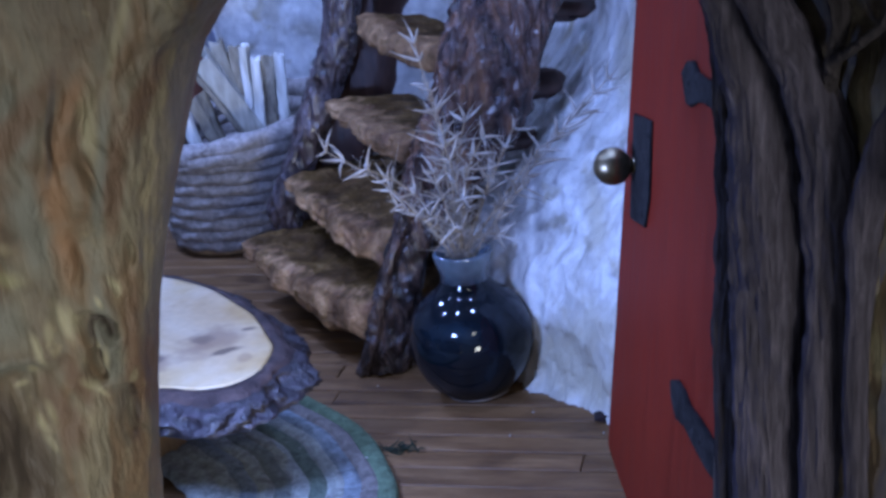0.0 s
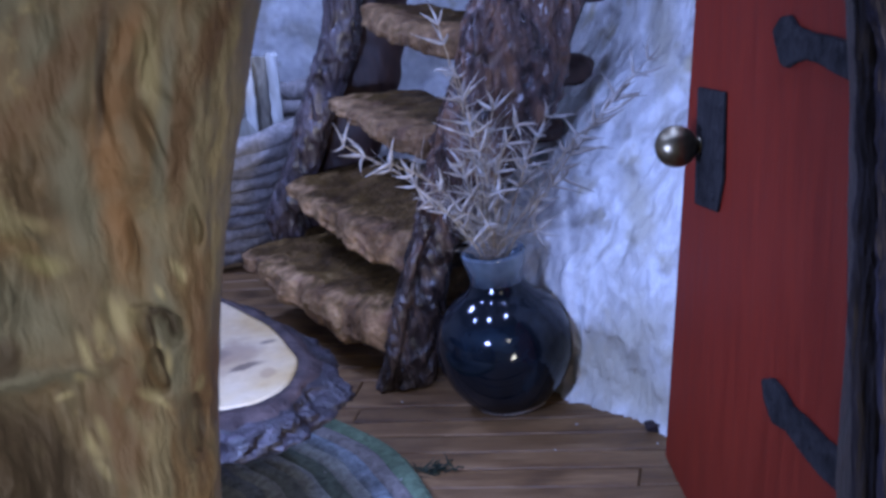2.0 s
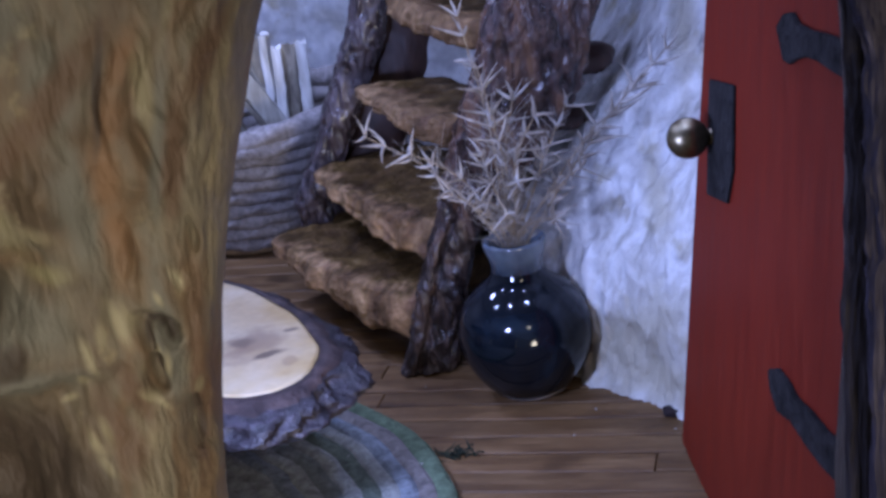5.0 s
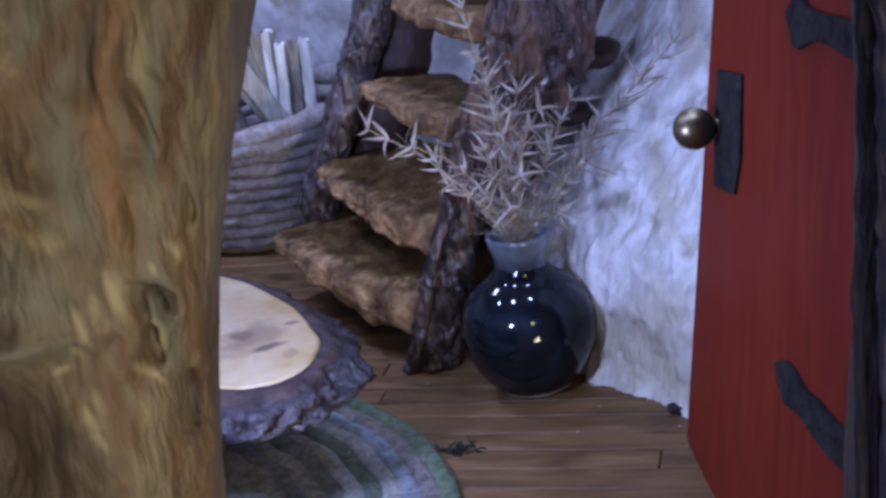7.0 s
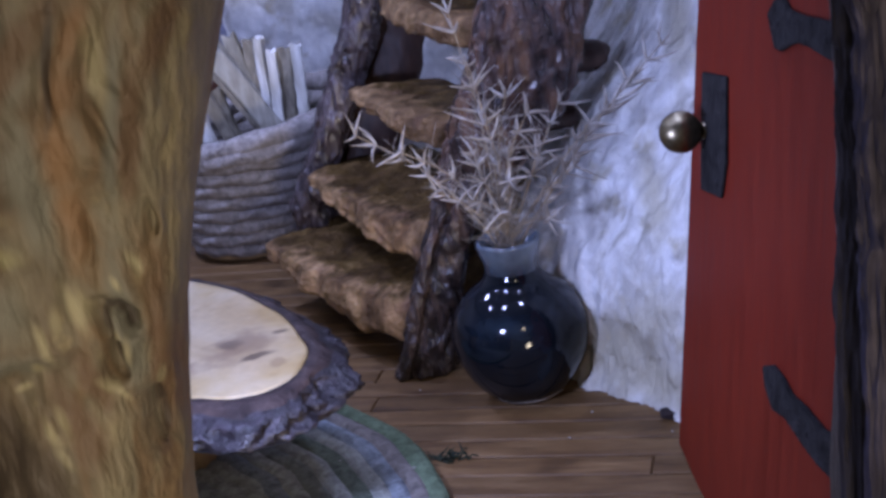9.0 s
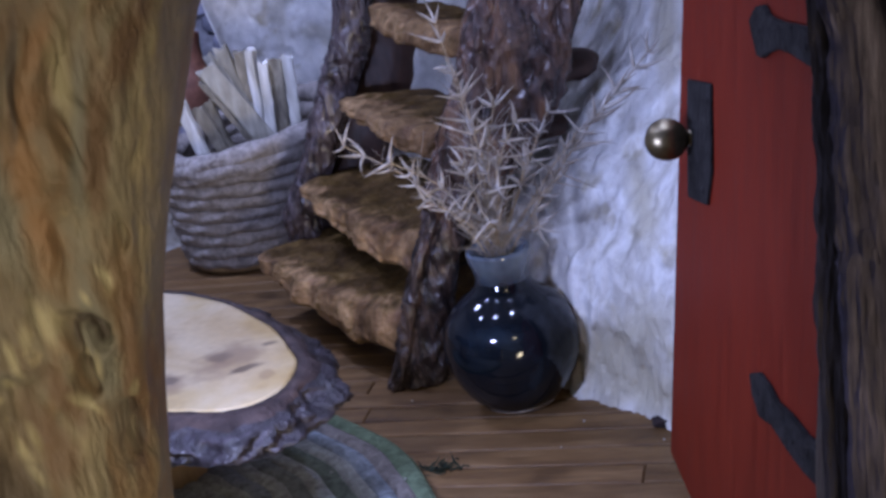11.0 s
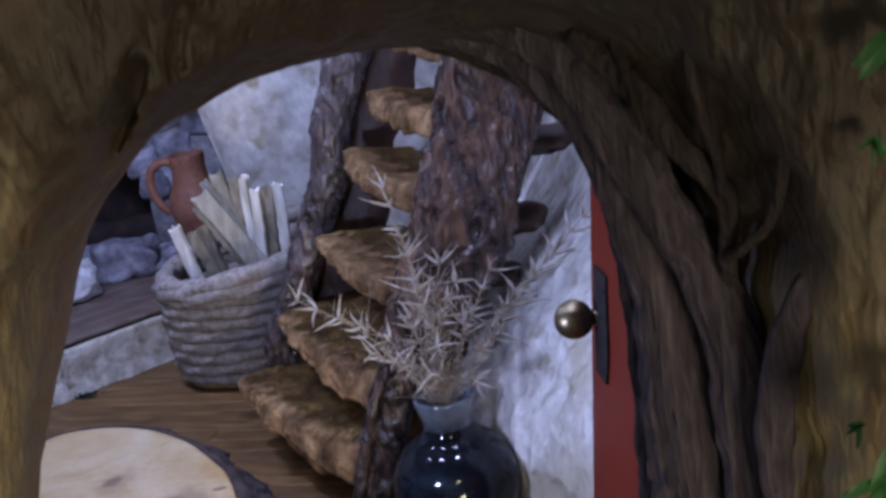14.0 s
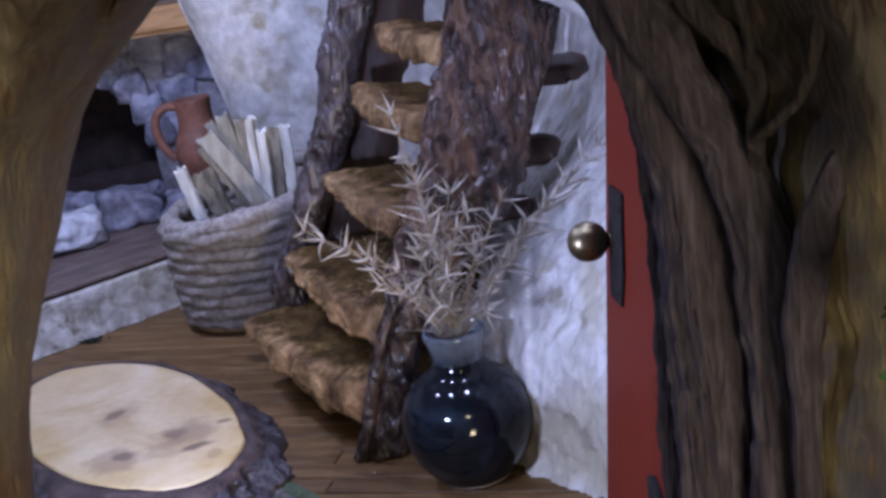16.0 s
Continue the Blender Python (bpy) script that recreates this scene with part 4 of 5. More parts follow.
def bark_wobble(seed, a=0.10, b=0.10):
    def f(p, t, s):
        warp = noise.noise_vector(p * 55 + Vector((seed, 1, 2))) * 0.006
        q = Vector((p.x + warp.x + seed, p.y + warp.y, p.z * 0.24 + warp.z * 0.7))
        plates = 1 - 2.4 * abs(noise.fractal(q * 75, 1.0, 2.0, 2))
        fine = 1 - 2 * abs(noise.fractal(q * 210, 1.0, 2.0, 3))
        return 1 + a * (0.8 * plates + 0.60 * fine) + b * noise.fractal(p * 45 + Vector((seed, 0, 0)), 1.0, 2.0, 3)
    return f


def bark_post(table, seed, across, along, proud, groove=0.0):
    # a split log: rows of height, left edge, right edge, middle y, half depth
    bm = bmesh.new()
    rows, seg, n = [], 132, 230
    z0, z1 = table[0][0], table[-1][0]
    for i in range(n):
        z = z0 + (z1 - z0) * i / (n - 1)
        xl, xr, y, deep = along_table(z, table)
        half, mid = (xr - xl) / 2, (xl + xr) / 2
        row = []
        for k in range(seg):
            t = 2 * math.pi * k / seg
            c, d = math.cos(t), math.sin(t)
            ex, ey = math.copysign(abs(c) ** 0.62, c), math.copysign(abs(d) ** 0.62, d)
            p = Vector((mid + half * ex * 0.93, y + deep * ey, z))
            h = plates(p, seed, across, along) - 0.45 + 0.5 * noise.fractal(p * 45 + Vector((seed, 0, 0)), 1.0, 2.0, 2)
            out = Vector((c / half, d / deep, 0)).normalized()
            amount = proud * h * min(1.0, half / 0.012)
            if groove and d < 0:
                amount -= 0.0032 * math.exp(-((ex + 0.42 + 0.10 * noise.noise(Vector((0, 0, z * 90)))) / 0.13) ** 2) * (1 - ease((z - groove) / 0.03))
            row.append(p + out * amount + Vector((0, 0, 0.0012 * noise.noise(p * 260))))
        rows.append(row)
    vs = grid(bm, rows, True)
    cap(bm, list(reversed(vs[0])))
    cap(bm, vs[-1])
    return bm


# near log: a narrow split foot, wide above
NEAR = [(0.0, -0.0415, -0.0195, 0.468, 0.0085), (0.025, -0.0330, -0.0135, 0.468, 0.0085), (0.045, -0.0262, -0.0092, 0.468, 0.0090), (0.058, -0.0212, -0.0010, 0.469, 0.0095), (0.072, -0.0160, 0.0140, 0.470, 0.0110),
        (0.086, -0.0108, 0.0290, 0.471, 0.0125), (0.096, -0.0064, 0.0365, 0.472, 0.0130), (0.108, -0.0010, 0.0405, 0.472, 0.0130), (0.127, 0.0060, 0.0470, 0.472, 0.0130), (0.146, 0.0123, 0.0545, 0.472, 0.0130),
        (0.165, 0.0190, 0.0620, 0.472, 0.0130), (0.205, 0.0330, 0.0770, 0.473, 0.0130)]
bm = bark_post(NEAR, 3.0, 210, 62, 0.0032, 0.055)
for v in bm.verts:
    v.co.z = max(0.0, min(v.co.z, 0.1562 + 0.5 * (0.0587 - v.co.x) + 0.0008 * noise.noise(v.co * 200)))
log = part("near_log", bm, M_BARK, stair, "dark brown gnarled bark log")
# bark gets darker and greyer towards the foot
foot_tone = log.data.attributes.new("foot", "FLOAT", "POINT")
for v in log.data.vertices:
    foot_tone.data[v.index].value = min(1, max(0, (0.066 + 0.012 * noise.noise(v.co * 90) - v.co.z) / 0.02))
FAR = [(0.0, -0.0800, -0.0640, 0.583, 0.015), (0.020, -0.0815, -0.0650, 0.582, 0.015), (0.039, -0.0850, -0.0685, 0.580, 0.015), (0.0615, -0.0725, -0.0560, 0.578, 0.015), (0.087, -0.0618, -0.0442, 0.578, 0.015), (0.100, -0.0560, -0.0385, 0.578, 0.015),
       (0.112, -0.0498, -0.0325, 0.579, 0.015), (0.134, -0.0454, -0.0270, 0.581, 0.015), (0.161, -0.0364, -0.0150, 0.584, 0.015), (0.21, -0.0265, -0.0040, 0.59, 0.015)]
bm = bark_post(FAR, 9.0, 260, 52, 0.0034)
part("far_stringer", bm, M_BARK_BLUE, stair, "weathered grey-brown bark plank")

path = smooth_path([(-0.074, 0.590, 0.0), (-0.055, 0.590, 0.040), (-0.038, 0.590, 0.075), (-0.0265, 0.591, 0.105), (-0.0205, 0.593, 0.130), (-0.0090, 0.596, 0.152), (0.008, 0.60, 0.20)], 90)
bm = bmesh.new()
tube(bm, path, [0.0126 + 0.0010 * math.sin(i * 0.55) for i in range(90)], 32, 0.40, lambda p, t, s: 1 + 0.08 * noise.fractal(p * 90, 1.0, 2.0, 3), up=(0, 1, 0))
part("back_board", bm, M_DARKWOOD, stair, "dark brown board behind the steps")
# steps: left tip, right tip (near log), depth of the tread, how far the front bulges, thickness at the tip and at the log
STEPS = [((-0.0952, 0.5525, 0.0310), (-0.0330, 0.4700, 0.0350), 0.052, 0.0050, 0.0060, 0.0155), ((-0.0725, 0.5570, 0.0575), (-0.0235, 0.4720, 0.0610), 0.050, 0.0035, 0.0040, 0.0130),
         ((-0.0490, 0.5550, 0.0920), (-0.0100, 0.4740, 0.0905), 0.040, 0.0045, 0.0040, 0.0085), ((-0.0305, 0.5560, 0.1275), (0.0040, 0.4760, 0.1250), 0.030, 0.0040, 0.0080, 0.0090),
         ((-0.0160, 0.5560, 0.1515), (0.0150, 0.4780, 0.1520), 0.028, 0.0040, 0.0085, 0.0095), ((-0.0030, 0.558, 0.1780), (0.026, 0.480, 0.1780), 0.028, 0.0040, 0.0090, 0.0100)]
for k, (a, b, deep, bulge, th0, th1) in enumerate(STEPS):
    a, b = Vector(a), Vector(b)
    d = (b - a)
    back = Vector((-d.y, d.x, 0)).normalized()
    if back.x < 0:
        back = -back
    bm = bmesh.new()
    nu, nv, nf = 72, 26, 16

    def tread(u, v, drop):
        # drop 0 is the tread, 1 the underside of the front
        belly = bulge * math.sin(math.pi * u ** 1.5) ** 0.75 * (1 - v)
        p = a + d * u + back * (deep * v - belly)
        jag = 0.0026 * noise.fractal(Vector((u * 7 + k * 5, v * 3, 2.0)), 1.0, 2.0, 5) * (1 - v)
        droop = 0.0072 * u ** 1.15 * (1 - v) ** 1.4 if k < 2 else 0.0
        th = th0 + (th1 - th0) * (u ** 1.15 if k < 2 else ease((u - 0.38) / 0.60))
        # the split face leans back below and is torn along the grain
        face = drop * (1 - v)
        p += back * (jag + th * (-0.62 * drop + 0.40 * drop ** 3) * (1 - v) * min(1, 4 * u) + 0.0016 * face * noise.fractal(Vector((u * 4.5 + k * 4, drop * 2.6, 5.0)), 1.0, 2.0, 4))
        dish = 0.0028 * math.sin(math.pi * min(1, v / 0.7)) * math.sin(math.pi * u) if k < 2 else 0.0050 * v
        z = 0.0011 * noise.fractal(Vector((p.x * 100, p.y * 100, k)), 1.0, 2.0, 4) - th * drop * (1 + 0.25 * noise.noise(Vector((u * 7, k * 3.0, 1.0)))) - dish
        z -= 0.0012 * max(0, 1 - v / 0.10) ** 2 + droop
        return p + Vector((0, 0, z))

    rows = [[tread(i / (nu - 1), 1 - j / (nv - 1), 0) for i in range(nu)] for j in range(nv)]
    rows += [[tread(i / (nu - 1), 0, q / nf) for i in range(nu)] for q in range(1, nf + 1)]
    rows += [[tread(i / (nu - 1), j / 5, 1) for i in range(nu)] for j in range(1, 6)]
    vs = grid(bm, rows)
    for p, q in zip(vs[nv - 1], vs[nv - 1][1:]):
        bm.edges.get((p, q)).smooth = False
    for e in (0, nu - 1):
        cap(bm, [r[e] for r in vs])
    cap(bm, vs[0] + list(reversed(vs[-1])))
    step = part("step", bm, M_STEP, stair)
    worn = step.data.attributes.new("edge", "FLOAT", "POINT")
    for q in range(len(step.data.vertices)):
        row, u = q // nu, q % nu / (nu - 1)
        co = step.data.vertices[q].co
        e = 0.6 * noise.fractal(co * 150 + Vector((k * 3, 0, 0)), 1.0, 2.0, 4) + 0.4 * noise.fractal(co * 420 + Vector((k * 3, 5, 0)), 0.8, 2.0, 3)
        if row < nv:
            v = (nv - 1 - row) / (nv - 1)
            worn.data[q].value = max(0.05 + 0.3 * e, ease(((0.15 if k < 2 else 0.40) + 0.22 * e - v) / 0.14) * (0.75 + 0.4 * e))
        elif row < nv + nf:
            low = ease(((row - nv) / nf - 0.80) / 0.12)
            worn.data[q].value = min(1.0, max(0.0, (0.70 + 0.85 * e) * (1 - 0.7 * low)))
        else:
            worn.data[q].value = 0.2
# inner ends of the treads beyond the near log
for (x, y, z, ln, h) in [(0.0420, 0.4900, 0.1030, 0.022, 0.0135), (0.0550, 0.4910, 0.1317, 0.026, 0.0125), (0.0300, 0.489, 0.0825, 0.020, 0.010)]:
    bm = bmesh.new()
    tube(bm, smooth_path([(x - ln, y - 0.004, z + 0.001), (x, y, z), (x + 0.0035, y + 0.001, z - 0.0008)], 14), [0.010] * 11 + [0.0095, 0.0085, 0.006], 20, 1.0,
         lambda p, t, s: (1.0 if abs(math.cos(t)) < 0.5 else 0.8) * (1 + 0.12 * noise.fractal(p * 160, 1.0, 2.0, 3)), up=(0, 1, 0))
    for v in bm.verts:
        v.co.z = z + (v.co.z - z) * h / 0.018
    part("tread_end", bm, M_DARKWOOD, stair, "dark brown rounded tread end")

# ---- vase with dried twigs ----
VC = Vector((0.0054, 0.4388, 0.0))
vase = thing("vase", VC, "glossy blue-black glazed gourd-shaped vase on the floor", "vase")
outer = [(0.0, 0.0012), (0.0120, 0.0012), (0.0132, 0.0018), (0.0160, 0.0042), (0.0193, 0.0088), (0.0219, 0.0146), (0.0231, 0.0208), (0.0229, 0.0264), (0.0213, 0.0316),
         (0.0187, 0.0355), (0.0154, 0.0387), (0.0121, 0.0411), (0.0100, 0.0433), (0.0090, 0.0456)]
prof = [(p.x, p.z) for p in smooth_path([(r, 0, z) for r, z in outer], 60)]
lump = lambda t, z: 1 + 0.012 * math.sin(2 * t + 1.0) + 0.008 * math.sin(3 * t + z * 90)
bm = bmesh.new()
lathe(bm, prof, VC, 72, lump)
body = part("body", bm, M_GLAZE, vase)
bm = bmesh.new()
prof = [(p.x, p.z) for p in smooth_path([(0.0090, 0, 0.0456), (0.0090, 0, 0.0474), (0.0094, 0, 0.0498), (0.0102, 0, 0.0524), (0.0107, 0, 0.0545), (0.0108, 0, 0.0557), (0.0101, 0, 0.0564),
                                         (0.0090, 0, 0.0557), (0.0082, 0, 0.0538), (0.0070, 0, 0.0470), (0.0095, 0, 0.0400), (0.015, 0, 0.033)], 60)]
lathe(bm, prof, VC, 72, lump)
part("neck", bm, M_GLAZE_RIM, vase, "pale blue-grey glazed neck")
bm = bmesh.new()
lathe(bm, [(0.0, 0.0002), (0.0116, 0.0002), (0.0129, 0.0010), (0.0133, 0.0021), (0.0124, 0.0026)], VC, 48)
part("foot_ring", bm, M_CLAY, vase, "bare clay foot ring")

# stems: where each leaves the mouth and its tip
TIPS = [(-0.0385, 0.436, 0.0990), (-0.0245, 0.428, 0.0935), (-0.0150, 0.424, 0.0800), (-0.0035, 0.441, 0.1330), (0.0005, 0.437, 0.1160), (0.0030, 0.430, 0.0980),
        (0.0165, 0.428, 0.1000), (0.0180, 0.424, 0.0900), (0.0360, 0.432, 0.0930), (0.0620, 0.440, 0.1130), (0.0290, 0.424, 0.0820), (0.0190, 0.418, 0.0680), (0.0080, 0.418, 0.0820), (-0.0040, 0.422, 0.0760),
        (0.0280, 0.444, 0.0980), (0.0110, 0.446, 0.1020), (0.0040, 0.424, 0.0700), (-0.0020, 0.440, 0.0860)]


def leaf_into(bm, base, d, length, width, rnd):
    side = d.cross(Vector((rnd.uniform(-0.4, 0.4), -1, rnd.uniform(-0.4, 0.4)))).normalized()
    curl = Vector((rnd.uniform(-1, 1), rnd.uniform(-1, 0.5), rnd.uniform(-0.6, 0.9))) * 0.50
    rows = []
    for i in range(6):
        u = i / 5
        w = width * (0.35 + 0.65 * math.sin(math.pi * min(1, u * 0.8 + 0.2))) * (1 - u ** 3) + 0.00004
        c = base + d * length * u + curl * length * u * u
        th = side.cross(d).normalized() * w * 0.45
        rows.append([c - side * w, c - th, c + side * w, c + th])
    grid(bm, rows, True)


sprig = thing("dried_twigs", VC + Vector((0, 0, 0.05)), "dried straw-coloured twigs with star-like needle leaves in the vase", "dried plant")
for k, tip in enumerate(TIPS):
    rnd = random.Random(100 + k)
    tip = Vector(tip)
    root = VC + Vector((rnd.uniform(-0.004, 0.004), rnd.uniform(-0.004, 0.004), 0.043))
    mouth = VC + Vector(((tip.x - VC.x) * 0.13, (tip.y - VC.y) * 0.13, 0.0585))
    mid = mouth.lerp(tip, 0.5) + Vector((rnd.uniform(-0.003, 0.003), rnd.uniform(-0.002, 0.002), 0.004 if tip.z > 0.075 else 0.002))
    path = smooth_path([root, mouth, mid, tip], 22)
    bm = bmesh.new()
    tube(bm, path, [0.00048 - 0.00032 * i / 21 for i in range(22)], 6)
    stem = part("stem", bm, M_STEM, sprig)
    bm = bmesh.new()
    length = (tip - mouth).length
    count = max(2, int(length / 0.0175))
    for c in range(count + 1):
        s = 1 - c / (count + 0.6) * 0.62
        q = 7 + s * 14
        i = min(20, int(q))
        pos = path[i].lerp(path[i + 1], q - i)
        axis = (path[i + 1] - path[max(i - 1, 0)]).normalized()
        e1 = axis.cross(Vector((0, 1, 0.2))).normalized()
        e2 = axis.cross(e1)
        leaves = rnd.randint(3, 4)
        ph = rnd.uniform(0, 6.28)
        for j in range(leaves):
            t = ph + 2 * math.pi * j / leaves + rnd.uniform(-0.4, 0.4)
            d = (axis * rnd.uniform(0.15, 1.1) + (e1 * math.cos(t) + e2 * math.sin(t)) * rnd.uniform(0.7, 1.0)).normalized()
            leaf_into(bm, pos, d, rnd.uniform(0.0052, 0.0100), rnd.uniform(0.00038, 0.00070), rnd)
    # fine hair-like needles low in the bunch
    for c in range(44):
        i = rnd.randint(5, 17)
        axis = (path[i + 1] - path[i]).normalized()
        d = (axis * rnd.uniform(0.3, 1.0) + Vector((rnd.uniform(-1, 1), rnd.uniform(-1, 1), rnd.uniform(-0.3, 0.8)))).normalized()
        leaf_into(bm, path[i], d, rnd.uniform(0.005, 0.012), rnd.uniform(0.00006, 0.00013), rnd)
    if tip.x > 0.055:
        for c in range(9):
            i = 9 + c
            axis = (path[i + 1] - path[i]).normalized()
            for sgn in (-1, 1):
                d = (axis * 1.0 + Vector((0, rnd.uniform(-0.4, 0.4), 0.55 * sgn))).normalized()
                leaf_into(bm, path[i], d, rnd.uniform(0.0065, 0.0110), 0.00085, rnd)
    part("needle_leaves", bm, M_STRAW, stem, "pale straw needle leaves")

# ---- rope basket with kindling ----
BC = Vector((-0.1160, 0.6540, 0.0))
basket = thing("rope_basket", BC, "grey-brown coiled jute rope basket on the floor", "basket")
LEAN_B = Vector((0.0155, 0.0, 0.0))
turns = 10
for k in range(turns):
    u = k / (turns - 1)
    R = 0.0290 + 0.0165 * min(1, (u * 1.15)) ** 0.85
    z = 0.0072 + 0.0574 * u
    bm = bmesh.new()
    seg = 150
    rows = []
    for i in range(seg):
        t = 2 * math.pi * i / seg
        sag = 0.0016 * noise.noise(Vector((math.cos(t) * 1.4, math.sin(t) * 1.4, k * 1.7))) + ((0.0080 if k == turns - 1 else 0.0040) * math.cos(t - 0.4) if k >= turns - 2 else 0)
        c = BC + Vector((R * math.cos(t), R * math.sin(t), z + sag)) + LEAN_B * u
        rad = Vector((math.cos(t), math.sin(t), 0))
        row = []
        for j in range(14):
            a = 2 * math.pi * j / 14
            r = (0.0050 if k >= turns - 2 else 0.0043) * (1 + 0.11 * math.cos(3 * (a - i * 0.16 - k)) + 0.05 * noise.noise(Vector((i * 0.4, j * 0.6, k))))
            row.append(c + rad * r * math.cos(a) + Vector((0, 0, 1)) * r * math.sin(a))
        rows.append(row)
    rows.append(rows[0])
    grid(bm, rows, True)
    bmesh.ops.remove_doubles(bm, verts=bm.verts, dist=1e-6)
    part("rope_turn", bm, M_ROPE, basket)
bm = bmesh.new()
lathe(bm, [(0.0, 0.0005), (0.0285, 0.0005), (0.0298, 0.003), (0.0285, 0.0045), (0.0, 0.0045)], BC, 40)
part("base_disc", bm, M_STUMP, basket, "tan wooden base disc")

# sticks: foot inside the basket, top, half width, half depth, kind (0 pale, 1 grey-brown, 2 pale with bark along one side)
STICKS = [((-0.1202, 0.636, 0.035), (-0.1318, 0.636, 0.0862), 0.0029, 0.0020, 0), ((-0.1070, 0.640, 0.035), (-0.1248, 0.640, 0.0810), 0.0030, 0.0022, 1), ((-0.0812, 0.646, 0.035), (-0.1184, 0.646, 0.0985), 0.0047, 0.0030, 2),
          ((-0.0900, 0.664, 0.045), (-0.1193, 0.664, 0.1013), 0.0021, 0.0018, 3), ((-0.0979, 0.668, 0.035), (-0.1131, 0.668, 0.1040), 0.0034, 0.0024, 3), ((-0.1026, 0.668, 0.035), (-0.1038, 0.668, 0.1000), 0.0032, 0.0022, 1),
          ((-0.1000, 0.662, 0.035), (-0.0977, 0.662, 0.1010), 0.0023, 0.0024, 0), ((-0.0946, 0.652, 0.035), (-0.0913, 0.652, 0.0962), 0.0024, 0.0022, 0), ((-0.0899, 0.654, 0.035), (-0.0858, 0.654, 0.0955), 0.0036, 0.0018, 1),
          ((-0.0822, 0.652, 0.035), (-0.0790, 0.652, 0.0972), 0.0027, 0.0022, 0), ((-0.1125, 0.655, 0.035), (-0.1235, 0.658, 0.0800), 0.0032, 0.0022, 1)]


def split_stick(a, b, half, deep, rnd, turn):
    # a split stick: four faces with softened corners, a slight bend, a torn top
    d = (b - a).normalized()
    e1 = d.cross(Vector((0, 1, 0))).normalized()
    e2 = d.cross(e1)
    e1, e2 = e1 * math.cos(turn) + e2 * math.sin(turn), e2 * math.cos(turn) - e1 * math.sin(turn)
    bm = bmesh.new()
    rows, n = [], 16
    ring = [(-1, -0.82), (-0.82, -1), (0, -1.04), (0.82, -1), (1, -0.82), (1.03, 0), (1, 0.82), (0.82, 1), (0, 1.04), (-0.82, 1), (-1, 0.82), (-1.03, 0)]
    tear = [rnd.uniform(-0.0016, 0.0016) for _ in ring]
    for i in range(n):
        u = i / (n - 1)
        bend = e1 * 0.0007 * math.sin(math.pi * u) * rnd.choice((1, 1, -1)) * 0.4
        row = []
        for k, (p, q) in enumerate(ring):
            r = 1 + 0.05 * noise.noise(Vector((k * 0.9, u * 5, half * 9000)))
            row.append(a.lerp(b, u) + bend + e1 * (p * half * r) + e2 * (q * deep * r) + (d * tear[k] if i == n - 1 else Vector()))
        rows.append(row)
    vs = grid(bm, rows, True)
    cap(bm, list(reversed(vs[0])))
    mid = bm.verts.new(sum((v.co for v in vs[-1]), Vector()) / len(ring) - d * 0.0006)
    for p, q in zip(vs[-1], vs[-1][1:] + vs[-1][:1]):
        bm.faces.new((p, q, mid))
    return bm, e1, e2


for k, (a, b, half, deep, kind) in enumerate(STICKS):
    rnd = random.Random(200 + k)
    a, b = Vector(a), Vector(b)
    bm, e1, e2 = split_stick(a, b, half, deep, rnd, rnd.uniform(-0.35, 0.35))
    look_of = ("split pale wooden stick standing in the rope basket", "split grey-brown stick standing in the rope basket", "thick split stick with bark down one side in the basket", "greyed split stick standing in the rope basket")[kind]
    stick = solo("kindling_stick", bm, (M_STICK, M_STICKBARK, M_STICK_DULL, M_STICK_DULL)[kind], a, look_of, "stick", "kindling in the basket", smooth=False)
    if kind == 2:
        # bark on the side that hangs lowest
        side = -e1 if e1.z > 0 else e1
        bm, _, _ = split_stick(a + side * (half + 0.0011), b + side * (half + 0.0009) - (b - a).normalized() * 0.004, 0.0013, deep * 1.15, rnd, 0.0)
        for v in bm.verts:
            v.co += side * 0.0006 * noise.fractal(v.co * 300, 1.0, 2.0, 3)
        part("bark", bm, M_STICKBARK, stick, "grey-brown bark left on the stick", smooth=False)

# ---- slice table and braided rug ----
TC = Vector((-0.1035, 0.4070, 0.0))
table = thing("slice_table", TC, "low table made of a pale log slice with dark bark", "table")
tdir = Vector((-0.60, 0.80, 0)).normalized()
tper = Vector((tdir.y, -tdir.x, 0))


# uneven outline of the slice: angle in degrees, factor
OUTLINE = [(-180, 1.0), (-168, 1.01), (-158, 1.01), (-146, 0.985), (-122, 0.99), (-99, 1.0), (-50, 1.02), (0, 1.04), (20, 1.01), (38, 1.02), (56, 1.03), (76, 1.015), (95, 0.955), (107, 0.965), (120, 0.950), (129, 0.950),
           (141, 0.988), (153, 0.976), (170, 0.992), (180, 1.0)]


def slice_ring(f, z, amp, seed, seg=180, grow=0.0, follow=1.0):
    row = []
    for k in range(seg):
        t = 2 * math.pi * k / seg
        near = 0.5 - 0.5 * math.cos(t - 0.55)
        g = grow * (0.45 + 1.05 * near)
        ra = 0.0650 + g
        rb = 0.0312 + g
        c = Vector((math.cos(t), math.sin(t), 0))
        deg = math.degrees(t)
        o, = along_table(deg if deg <= 180 else deg - 360, OUTLINE)
        w = 1 + (o - 1) * follow + amp * (noise.fractal(c * 3.2 + Vector((seed, 0, z * 70)), 1.0, 2.0, 4) + 0.5 * (1 - 2 * abs(noise.fractal(c * 8 + Vector((seed, 3, z * 160)), 1.0, 2.0, 3))))
        row.append(TC + tdir * (ra * f * w * c.x) + tper * (rb * f * w * c.y) + Vector((0, 0, z)))
    return row


